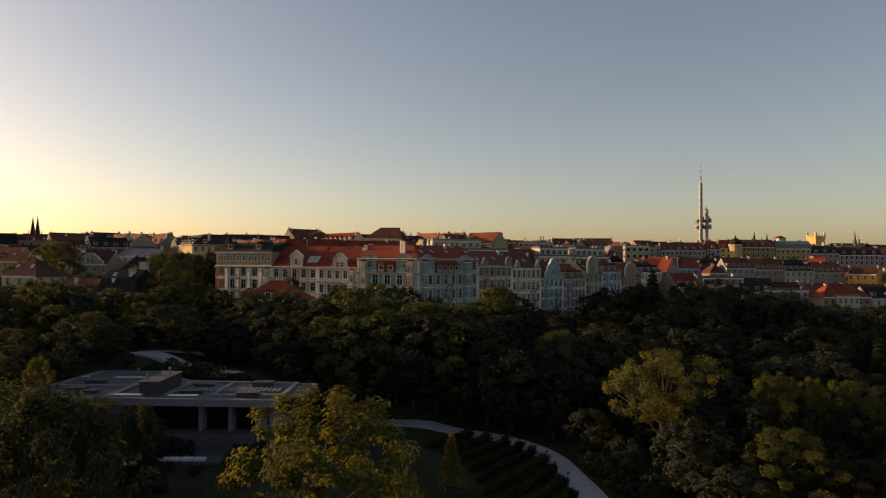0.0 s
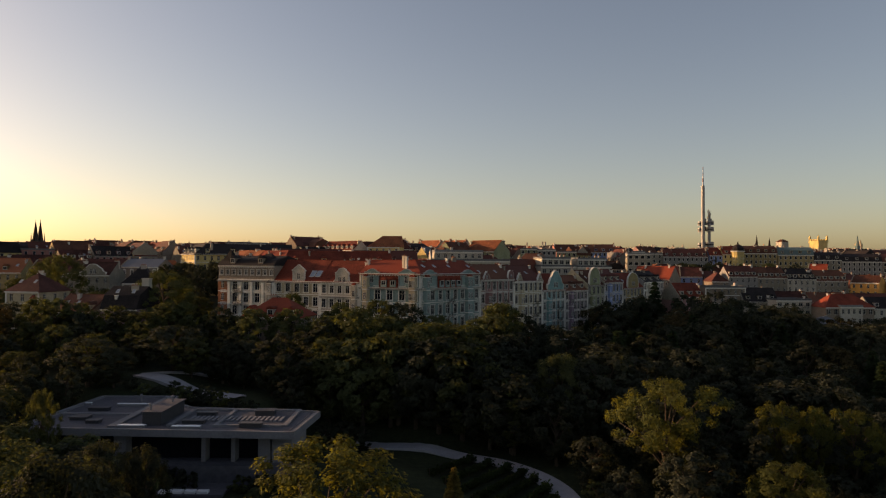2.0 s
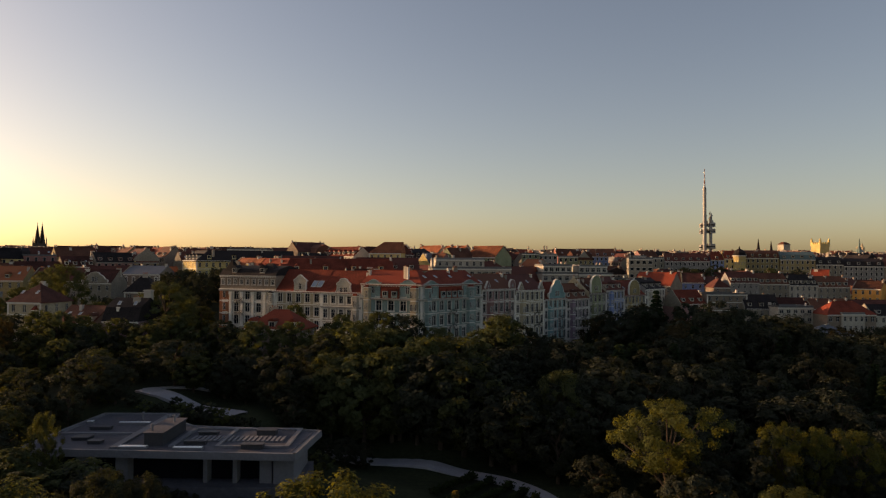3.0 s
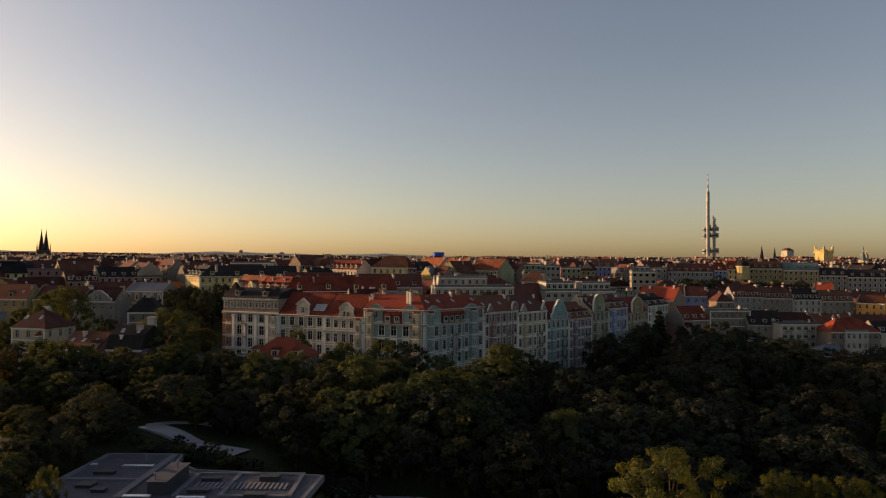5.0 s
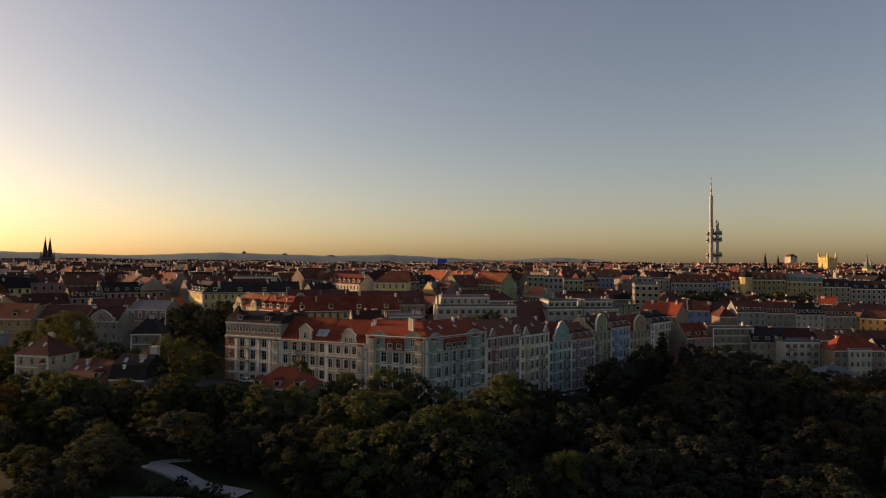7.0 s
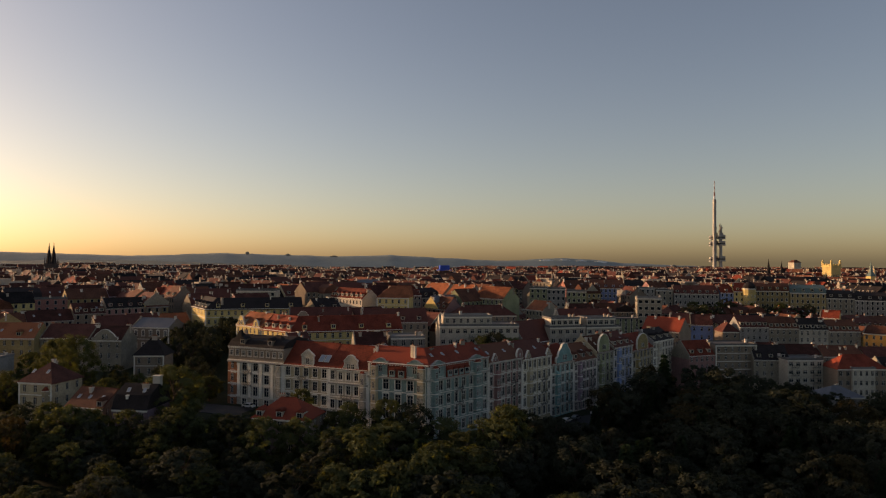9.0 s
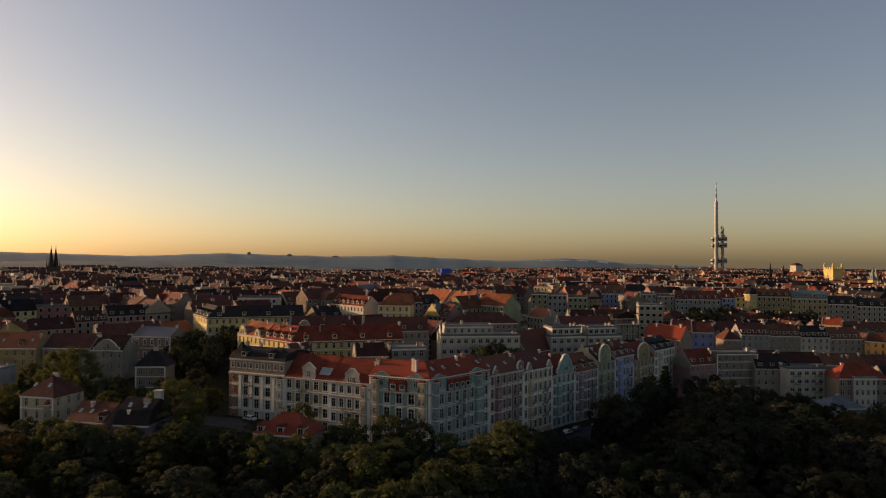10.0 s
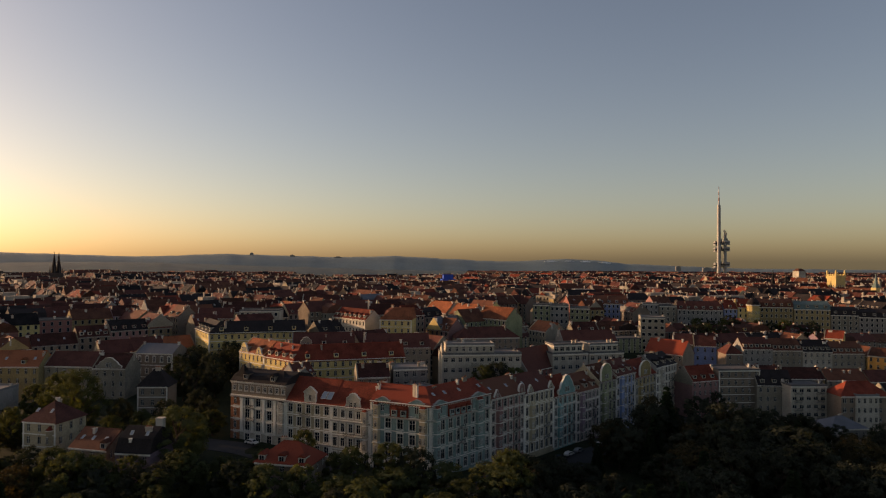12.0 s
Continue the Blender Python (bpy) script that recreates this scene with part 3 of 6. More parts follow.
def gable_front(top, x, w, z, h, wall, style, at=None, trim=TRIM):
    """An ornate upright gable standing on the front wall, with its coping and window."""
    at = at or Matrix()
    if style == "curved":
        half = [(0.5, 0), (0.5, 0.22), (0.44, 0.30), (0.36, 0.36), (0.34, 0.55), (0.33, 0.68), (0.27, 0.72), (0.20, 0.88), (0.1, 0.98)]
    elif style == "round":
        half = [(0.5, 0), (0.5, 0.45)] + [(0.5 * math.cos(a), 0.45 + 0.55 * math.sin(a)) for a in np.linspace(0.25, 1.4, 6)]
    elif style == "segment":
        half = [(0.5, 0), (0.5, 0.74), (0.54, 0.76), (0.54, 0.81), (0.36, 0.83), (0.27, 0.91), (0.14, 0.97)]
    elif style == "stepped":
        half = [(0.5, 0), (0.5, 0.3), (0.4, 0.36), (0.34, 0.6), (0.2, 0.8), (0.14, 0.95)]
    elif style == "volute":
        half = [(0.5, 0), (0.5, 0.10), (0.43, 0.15), (0.34, 0.24), (0.27, 0.38), (0.25, 0.60), (0.28, 0.64), (0.27, 0.72), (0.19, 0.80), (0.13, 0.93), (0.06, 0.99)]
    elif style == "pediment":
        half = [(0.5, 0), (0.5, 0.60), (0.57, 0.62), (0.57, 0.68), (0.04, 0.99)]
    else:
        half = [(0.5, 0), (0.5, 0.08), (0.04, 0.98)]
    out = [(x - a * w, z + b * h) for a, b in half][::-1]
    out = [(x + a * w, z + b * h) for a, b in half] + [(x, z + h)] + out
    s = Shape()
    s.extrude(out[::1], -0.12, 0.45)
    part("gable", s.mesh("gable", PLASTER[wall]), top, "ornate plaster gable", at=at)
    cap = Shape()
    c = (x, z + 0.35 * h)
    for (ax, az), (bx, bz) in zip(out, out[1:]):
        if az + bz < 2 * z + 0.05 * h:
            continue
        f = 1.035
        cap.prism([(ax, -0.22, az), (bx, -0.22, bz), (bx, 0.55, bz), (ax, 0.55, az)],
                  [(c[0] + (ax - c[0]) * f, -0.22, c[1] + (az - c[1]) * f), (c[0] + (bx - c[0]) * f, -0.22, c[1] + (bz - c[1]) * f), (c[0] + (bx - c[0]) * f, 0.55, c[1] + (bz - c[1]) * f), (c[0] + (ax - c[0]) * f, 0.55, c[1] + (az - c[1]) * f)])
    part("coping", cap.mesh("coping", trim), top, at=at, kind="stuff")
    ww, wh = (1.1, 1.9) if w > 4 else (0.8, 1.2)
    fr, pa, both = window_data(ww, wh)
    for dx in ((-0.75, 0.75) if w > 5 else (0,)):
        part("window", both, top, at=at @ Matrix.Translation((x + dx, -0.16, z + 0.16 * h)))


def bay_window(top, x, w, z0, z1, deep, wall, floors, at=None, cap="red", trim=TRIM):
    """A projecting oriel over several floors."""
    at = at or Matrix()
    s, c = Shape(), 0.5
    ring = [(x - w / 2, 0.05), (x - w / 2 + c, -deep), (x + w / 2 - c, -deep), (x + w / 2, 0.05)]
    s.prism([(a, b, z0) for a, b in ring], [(a, b, z1) for a, b in ring])
    s.prism([(x - w / 4, 0.03, z0 - 0.9), (x - w / 4, -0.1, z0 - 0.9), (x + w / 4, -0.1, z0 - 0.9), (x + w / 4, 0.03, z0 - 0.9)], [(a, b, z0 - 0.003) for a, b in ring])
    oriel = part("oriel", s.mesh("oriel", PLASTER[wall]), top, at=at)
    f = (z1 - z0) / floors
    for j in range(floors + 1):
        q = Shape()
        q.prism([(a, b - 0.12 if b < 0 else b, z0 + f * j - 0.12) for a, b in ring], [(a, b - 0.12 if b < 0 else b, z0 + f * j + 0.12) for a, b in ring])
        part("band", q.mesh("band", trim), oriel)
    r = Shape()
    r.prism([(a, b - 0.25 if b < 0 else b, z1 + 0.12) for a, b in ring], [(x - 0.3, 0.04, z1 + 1.2), (x - 0.3, -0.1, z1 + 1.2), (x + 0.3, -0.1, z1 + 1.2), (x + 0.3, 0.04, z1 + 1.2)])
    part("cap", r.mesh("cap", ROOF[cap] if cap else PLASTER[wall]), oriel)
    n = 2 if w > 2.6 else 1
    fr, pa, both = window_data(0.95, min(2.0, f - 1.2))
    for j in range(floors):
        for i in range(n):
            part("window", both, oriel, at=Matrix.Translation((x + (i - (n - 1) / 2) * 1.25, -deep - 0.03, z0 + f * j + 0.75)))


def balcony(top, x, w, z, at=None):
    at = at or Matrix()
    s = Shape()
    s.box(x - w / 2, -1.1, z - 0.18, x + w / 2, 0.0, z)
    for b in (x - w / 2 + 0.3, x + w / 2 - 0.5):
        s.prism([(b, -0.02, z - 0.9), (b + 0.2, -0.02, z - 0.9), (b + 0.2, -0.1, z - 0.9), (b, -0.1, z - 0.9)][::-1], [(b, -0.02, z - 0.18), (b + 0.2, -0.02, z - 0.18), (b + 0.2, -0.9, z - 0.18), (b, -0.9, z - 0.18)][::-1])
    k = part("balcony", s.mesh("balcony", TRIM_GREY), top, at=at)
    r = Shape()
    for a, b, c, d in ((x - w / 2, -1.1, x + w / 2, -1.05), (x - w / 2, -1.05, x - w / 2 + 0.05, 0), (x + w / 2 - 0.05, -1.05, x + w / 2, 0)):
        r.box(a, b, z + 0.95, c, d, z + 1.02), r.box(a, b, z + 0.1, c, d, z + 0.15)
    for i in range(int(w / 0.2)):
        r.box(x - w / 2 + i * 0.2, -1.09, z, x - w / 2 + i * 0.2 + 0.05, -1.06, z + 0.95)
    part("railing", r.mesh("railing", IRON), k, "dark iron railing", kind="stuff")


FOOT = []          # centres and radii already built on


def taken(x, y, r):
    return any((x - a) ** 2 + (y - b) ** 2 < (r + c) ** 2 for a, b, c in FOOT)


def claim(x, y, turn, L, D):
    for i in range(max(1, round(L / 12))):
        px, py = along((x, y), turn, L * (i + 0.5) / max(1, round(L / 12)))
        FOOT.append((*along((px, py), turn + 90, D / 2), 9.0))


# -- the corner house with its two fronts --
CORNER = (-4.8, 194.9)
TR, TL = 47.0, -22.2
ROW = "row of town houses along the park street"
p = along(CORNER, TL, -20.2)
top = thing("corner_house", pose(p[0], p[1], 1.7, 0, 0, TL), "pale green corner town house with red tiled roof and white trim", "house", ROW)
wing(top, 20.2, 14, 21.6, 5, 5, "mint", "red", rise=4.0, detail=2, courses=True, surrounds=True, seed=1, chimneys=0, wh=2.9, ww=1.9, joint="r")
turn2 = Matrix.Translation((20.2, 0, 0)) @ pose(0, 0, 0, 0, 0, TR - TL)
wing(top, 27.4, 14, 21.6, 5, 8, "mint", "brown", rise=4.0, at=turn2, detail=2, courses=True, surrounds=True, seed=2, chimneys=4, wh=2.8, ww=1.6, skylights=4, joint="l", trim=TRIM_SOFT)
corner_roof(top, 20.2, 27.4, 14, 21.6, 4.0, TR - TL, "red")
for x, y, k in ((0.6, 4.6, 1), (0.6, 8.4, 3), (12.5, 8.8, 0), (17.0, 9.4, 2)):
    part("chimney", CHIMNEYS[k], top, at=pose(x, y, 21.6 + roof_z(14, 4.0, "gable", y) + 0.1, 0, 0, 90))
gable_front(top, 4.2, 4.6, 18.0, 4.9, "mint", "segment", trim=TRIM_GREY), gable_front(top, 15.6, 4.6, 18.0, 4.9, "mint", "segment", trim=TRIM_GREY)
gable_front(top, 4.0, 5.0, 18.0, 4.7, "mint", "segment", turn2, TRIM_GREY), gable_front(top, 21.5, 6.0, 18.0, 4.7, "mint", "segment", turn2, TRIM_GREY)
bay_window(top, 2.2, 2.6, 5.5, 20.5, 0.9, "cream", 4), bay_window(top, 17.8, 2.8, 5.5, 20.5, 0.9, "cream", 4)
bay_window(top, 21.5, 3.4, 5.5, 20.5, 1.0, "mint", 4, turn2), bay_window(top, 2.4, 2.6, 5.5, 20.5, 0.9, "mint", 4, turn2)
for z in (8.6, 12.9):
    balcony(top, 13.0, 3.0, z, turn2)


def attic(top, x0, x1, z0, z1, roof, at=None, wall="mint"):
    """A steep tiled strip between the pavilions of a top floor, with arched dormers standing in it."""
    at = at or Matrix()
    s = Shape()
    s.prism([(x0, -0.62, z0), (x1, -0.62, z0), (x1, 0.0, z0), (x0, 0.0, z0)], [(x0, -0.16, z1), (x1, -0.16, z1), (x1, 0.0, z1), (x0, 0.0, z1)])
    strip = part("attic_roof", s.mesh("attic_roof", ROOF[roof]), top, "steep strip of red tiles", at=at)
    n = max(2, round((x1 - x0) / 2.8))
    for i in range(n):
        part("dormer", dormer_data("arched", wall, roof), strip, at=Matrix.Translation((x0 + (x1 - x0) * (i + 0.5) / n, -0.75, z0 + 0.5)))


def ledge(top, L, z, at=None, deep=0.75):
    s = Shape()
    s.box(-0.05, -deep, z, L + 0.05, -0.17, z + 0.26), s.box(-0.05, -deep * 0.6, z - 0.3, L + 0.05, -0.17, z - 0.003)
    part("main_cornice", s.mesh("main_cornice", TRIM_GREY), top, "deep stone cornice below the top floor", at=at or Matrix())


ledge(top, 20.2, 17.05), ledge(top, 27.4, 17.05, turn2)
attic(top, 6.9, 13.0, 17.35, 21.3, "red"), attic(top, 7.2, 17.4, 17.35, 21.3, "red", turn2)
claim(*p, TL, 20.2, 14), claim(*CORNER, TR, 27.4, 14)

# -- left wing: three more houses --
p = along(CORNER, TL, -34.2)
t_ = house(*p, TL, 14.0, 14, 2.6, 17.9, 4, 5, "white", "red", "white town house with a curved ornate gable", group=ROW, rise=6.2, detail=2, courses=True, surrounds=True, seed=3, chimneys=3, wh=2.6, ww=1.45)
gable_front(t_, 7.9, 8.6, 16.6, 5.5, "white", "volute"), ledge(t_, 14.0, 13.2, deep=0.5)
balcony(t_, 7.0, 4.2, 8.9), bay_window(t_, 12.2, 2.4, 4.4, 16.8, 0.8, "white", 3)
claim(*p, TL, 14, 14)
p = along(CORNER, TL, -51.2)
t_ = house(*p, TL, 17.0, 14, 3.6, 16.9, 4, 5, "cream", "red", "cream town house with red roof and oval dormer", group=ROW, rise=6.4, detail=2, courses=True, surrounds=True, seed=4, chimneys=2, wh=2.7, ww=1.7)
gable_front(t_, 9.2, 4.2, 16.6, 5.4, "white", "pediment"), ledge(t_, 17.0, 4.1, deep=0.5), balcony(t_, 7.6, 3.4, 8.4), balcony(t_, 7.6, 3.4, 12.7)
for a in (13.2, 15.3):
    part("skylight", SKYLIGHT, t_, "large studio skylight in the roof", at=pose(a, 2.2, 16.9 + 2.2 * 6.4 / 7 + 0.25, 42.4) @ Matrix.Diagonal((2.0, 2.0, 1, 1)))
claim(*p, TL, 17, 14)
p = along(CORNER, TL, -73.4)
t_ = house(*p, TL, 22.2, 15, 4.6, 16.2, 4, 5, "white", "dark", "white and brick town house with dark mansard roof", group=ROW, rkind="", detail=2, courses=True, surrounds=True, seed=5, chimneys=0, ends="l", wh=2.9, ww=1.9)
up = Matrix.Translation((0, 0, 16.2))
wing(t_, 22.2, 15, 4.4, 1, 9, "brown", "dark", rkind="mansard", rise=3.2, at=up, detail=2, seed=6, chimneys=4, ends="l", sink=0.0, wh=1.5, dormers=2, surrounds=True, trim=TRIM_SOFT)
s = Shape()
s.box(-0.14, -0.12, -2, 3.6, 0.05, 16.0), s.box(-0.14, 0.05, -2, 0.0, 4.4, 16.0)
q = part("brick_pier", s.mesh("brick_pier", PLASTER["brick"]), t_, "red-brown brick corner bay")
for j in range(4):
    part("window", window_data(1.15, 2.3)[2], q, at=Matrix.Translation((1.8, -0.16, 1.0 + 4.05 * j)))
for low, high in (([(0.2, 0.3, 20.7), (5.2, 0.3, 20.7), (5.2, 5.5, 20.7), (0.2, 5.5, 20.7)], [(2.5, 2.7, 25.7), (2.9, 2.7, 25.7), (2.9, 3.1, 25.7), (2.5, 3.1, 25.7)]),
        ([(14.5, 0.3, 20.7), (21.0, 0.3, 20.7), (21.0, 6.5, 20.7), (14.5, 6.5, 20.7)], [(16.6, 3.2, 24.6), (18.8, 3.2, 24.6), (18.8, 3.6, 24.6), (16.6, 3.6, 24.6)])):
    s = Shape()
    s.prism(low, high)
    part("turret_roof", s.mesh("turret_roof", ROOF["dark"]), t_, "steep dark slate pavilion roof")
balcony(t_, 8.2, 3.2, 8.2), balcony(t_, 8.2, 3.2, 12.2), ledge(t_, 22.2, 15.6, deep=0.8)
for a in (4.4, 8.9, 13.3, 17.8, 21.7):
    s = Shape()
    s.box(a - 0.5, -0.28, 4.1, a + 0.5, 0.012, 15.0), s.box(a - 0.65, -0.38, 14.4, a + 0.65, 0.011, 15.2), s.box(a - 0.62, -0.36, 4.0, a + 0.62, 0.011, 4.7)
    part("giant_pilaster", s.mesh("giant_pilaster", TRIM), t_, "white pilaster with a moulded capital")
bay_window(t_, 20.5, 2.6, 4.6, 15.0, 0.7, "white", 3, cap="dark")
claim(*p, TL, 22, 15)

# -- the row running down the street to the right --
RIGHT = [  # start, length, base, height, floors, bays, wall, roof, rise, gables
    (27.4, 18.3, 0.6, 20.6, 5, 6, "pink", "brown", 4.6, ((3.4, 3.4, 2.9, "plain"), (16.6, 3.0, 3.2, "round")), "dusky pink town house with brown tiled roof and gables"),
    (45.7, 17.4, -0.8, 21.2, 5, 6, "cream", "maroon", 5.2, ((3.4, 3.4, 3.0, "plain"), (15.6, 3.2, 2.8, "plain")), "cream town house with two pointed roof gables"),
    (63.1, 15.1, -2.2, 19.0, 5, 5, "turquoise", "red", 5.6, ((8.6, 10.6, 7.2, "stepped"),), "turquoise town house with a tall stepped gable"),
    (78.2, 16.6, -2.8, 19.0, 5, 6, "lilac", "brown", 5.4, (), "greyish lilac town house with brown roof"),
    (94.8, 13.4, -3.2, 21.2, 5, 4, "sage", "brown", 5.6, ((5.5, 8.0, 7.2, "round"),), "sage green town house with a rounded gable"),
    (108.2, 16.0, -3.6, 22.4, 5, 5, "blue", "maroon", 5.2, (), "blue plastered town house with maroon roof"),
    (124.2, 19.7, -3.9, 20.0, 5, 6, "ochre", "red", 6.0, ((9.2, 9.6, 6.8, "round"),), "ochre town house with a wide rounded gable"),
    (143.9, 20.4, -4.2, 22.6, 6, 7, "white", "dark", 4.6, (), "white town house at the end of the row")]
for i, (a, L, base, h, fl, bays, wall, roof, rise, gables, label) in enumerate(RIGHT):
    p = along(CORNER, TR, a)
    t_ = house(*p, TR, L, 14, base, h, fl, bays, wall, roof, label, group=ROW, rise=rise, detail=2, courses=True, surrounds=True, seed=10 + i,
               firewall=True, chimneys=4, dormers=0 if gables else 3, skylights=2, ends="r" if i == 7 else "", wh=2.8, ww=1.6, trim=(TRIM_SOFT, TRIM, TRIM_SOFT, TRIM_SOFT, TRIM_GREY, TRIM_SOFT, TRIM_GREY, TRIM)[i])
    for x, w, g, style in gables:
        gable_front(t_, x, w, h - 0.2, g, wall, style)
    f = h / fl
    bay_window(t_, L * 0.25, 2.8, f, h - 1.2 if not gables else h - f, 0.9, wall, fl - 2, cap="")
    for j in range(1, fl - 1):
        balcony(t_, L * 0.72, 3.0, f * j + 0.2)
    claim(*p, TR, L, 14)

# ---- the pavilion in the park ----
RZ = 1.8
pav = thing("pavilion", pose(-40, 105, 0), "low modern pavilion with flat grey roof, glass front and white terrace", "pavilion")
back = Matrix.Translation((40, -105, 0))


def pav_part(name, shape, *mats, label="", parent=None):
    return part(name, shape.mesh(name, *mats), parent or pav, label, back if parent is None else None)


OUTLINE = [(-62.5, 98.8), (-20.6, 96.6), (-19.2, 110.6), (-41.2, 113.2), (-46.2, 117.6), (-47.0, 122.4), (-61.0, 122.4)]
s = Shape()
s.prism([(x, y, RZ - 0.9) for x, y in OUTLINE], [(x, y, RZ - 0.12) for x, y in OUTLINE])
pav_part("roof_slab", s, CONCRETE, label="pale concrete roof edge")
mid = np.array(OUTLINE).mean(0)
inner = [tuple(mid + (np.array(p) - mid) * 0.95) for p in OUTLINE]
s = Shape()
s.prism([(x, y, RZ - 0.115) for x, y in inner], [(x, y, RZ - 0.05) for x, y in inner])
pav_part("roof_membrane", s, MEMBRANE, label="grey roofing membrane")
for (ax, ay), (bx, by) in zip(OUTLINE, OUTLINE[1:] + OUTLINE[:1]):          # parapet rim
    s = Shape()
    d = Vector((bx - ax, by - ay, 0)).normalized()
    n = Vector((-d.y, d.x, 0)) * 0.45
    s.prism([(ax, ay, RZ - 0.118), (bx, by, RZ - 0.118), (bx + n.x, by + n.y, RZ - 0.118), (ax + n.x, ay + n.y, RZ - 0.118)],
            [(ax, ay, RZ + 0.16), (bx, by, RZ + 0.16), (bx + n.x, by + n.y, RZ + 0.16), (ax + n.x, ay + n.y, RZ + 0.16)])
    pav_part("parapet", s, CONCRETE)
for a, b, c, d in ((-49.0, 99.6, -47.8, 121.5), (-60.5, 107.6, -49.0, 108.3), (-40.6, 100.6, -39.8, 111.6), (-39.8, 111.0, -22.5, 111.6), (-23.2, 100.6, -22.5, 111.0), (-33.0, 100.4, -23.2, 101.0), (-33.6, 100.4, -33.0, 111.0)):
    s = Shape()
    s.box(a, b, RZ - 0.05, c, d, RZ + 0.22)
    pav_part("roof_upstand", s, CONCRETE)
SKY_LIGHT = mat("skylight_panel", (0.72, 0.74, 0.76), 0.25, vary=0.05)
for a, b, c, d in ((-54.6, 114.2, -49.2, 115.0), (-60.4, 114.8, -59.2, 115.6), (-47.6, 99.3, -43.4, 100.3), (-39.4, 98.9, -35.0, 99.8)):
    s = Shape()
    s.box(a, b, RZ - 0.05, c, d, RZ + 0.3, 1), s.box(a + 0.1, b + 0.1, RZ + 0.3, c - 0.1, d - 0.1, RZ + 0.38)
    pav_part("roof_light", s, SKY_LIGHT, CONCRETE, label="long white roof light")
DARK = mat("dark_box", (0.035, 0.035, 0.04), 0.6)
for a, b, c, d, e in ((-29.2, 107.6, -26.2, 109.4, 0.7), (-29.4, 99.6, -26.2, 100.9, 0.6), (-38.5, 107.5, -35.5, 108.6, 0.4), (-57.5, 110.5, -54.2, 111.5, 0.4), (-57.0, 104.0, -54.5, 106.0, 0.35), (-53.5, 102.0, -51.5, 103.2, 0.35), (-38.8, 102.0, -35.5, 103.0, 0.4)):
    s = Shape()
    s.box(a, b, RZ - 0.05, c, d, RZ + e), s.box(a - 0.12, b - 0.12, RZ + e, c + 0.12, d + 0.12, RZ + e + 0.1)
    pav_part("roof_unit", s, DARK, label="dark ventilation unit")
for i in range(20):
    s = Shape()
    s.box(-38.6 + i * 0.74, 103.6, RZ - 0.05, -38.2 + i * 0.74, 106.6, RZ + 0.18)
    pav_part("roof_slat", s, CONCRETE)
s = Shape()
s.box(-44.4, 101.0, RZ - 0.05, -41.6, 110.4, RZ + 1.9), s.box(-44.6, 100.8, RZ + 1.9, -41.4, 110.6, RZ + 2.05, 1)
pav_part("stair_head", s, DARK, MEMBRANE, label="grey box-like stair head")
for x, y in ((-43.6, 102), (-42.6, 108), (-52, 118), (-46.8, 116.0)):
    s = Shape()
    s.tube((x, y, RZ - 0.05), (x, y, RZ + 2.9 if x > -45 else RZ + 1.1), 0.16, 0.16, 8), s.tube((x, y, RZ + 2.9 if x > -45 else RZ + 1.1), (x, y, RZ + 3.1 if x > -45 else RZ + 1.3), 0.28, 0.2, 8)
    pav_part("vent_pipe", s, CONCRETE)
s = Shape()
s.box(-60.5, 101.5, -3.2, -21.8, 109.8, RZ - 0.905), s.box(-60.0, 109.8, -3.2, -47.5, 121.2, RZ - 0.905)
pav_part("glass_wall", s, GLASS, label="dark recessed glass walls")
for x in (-58.5, -52.8, -47.0, -34.6, -30.2, -25.6):
    s = Shape()
    w = 0.9 if x < -40 or x > -27 else 0.3
    s.box(x - w, 99.4, -3.2, x + w, 101.4, RZ - 0.905)
    pav_part("pier", s, CONCRETE, label="white wall pier")
s = Shape()
s.box(-24.4, 99.2, -3.2, -21.4, 109.9, RZ - 0.91)
pav_part("end_wall", s, CONCRETE, label="white end wall")
s = Shape()
s.box(-62.0, 97.4, -9.5, -20.5, 110.5, -3.2)
pav_part("terrace_base", s, MEMBRANE, label="pale terrace above a retaining wall")
s = Shape()
s.box(-43.0, 92.2, -9.5, -29.5, 97.38, -5.6)
pav_part("lower_terrace", s, MEMBRANE, label="lower terrace slab")
for i in range(4):
    s = Shape()
    s.box(-38.4 + i * 1.75, 92.6, -5.6, -36.9 + i * 1.75, 93.5, -5.25)
    pav_part("planter", s, SKY_LIGHT, label="white box on the terrace edge")

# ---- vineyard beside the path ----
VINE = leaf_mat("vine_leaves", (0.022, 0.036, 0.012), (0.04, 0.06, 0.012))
AISLE = (math.cos(math.radians(55)), math.sin(math.radians(55)))
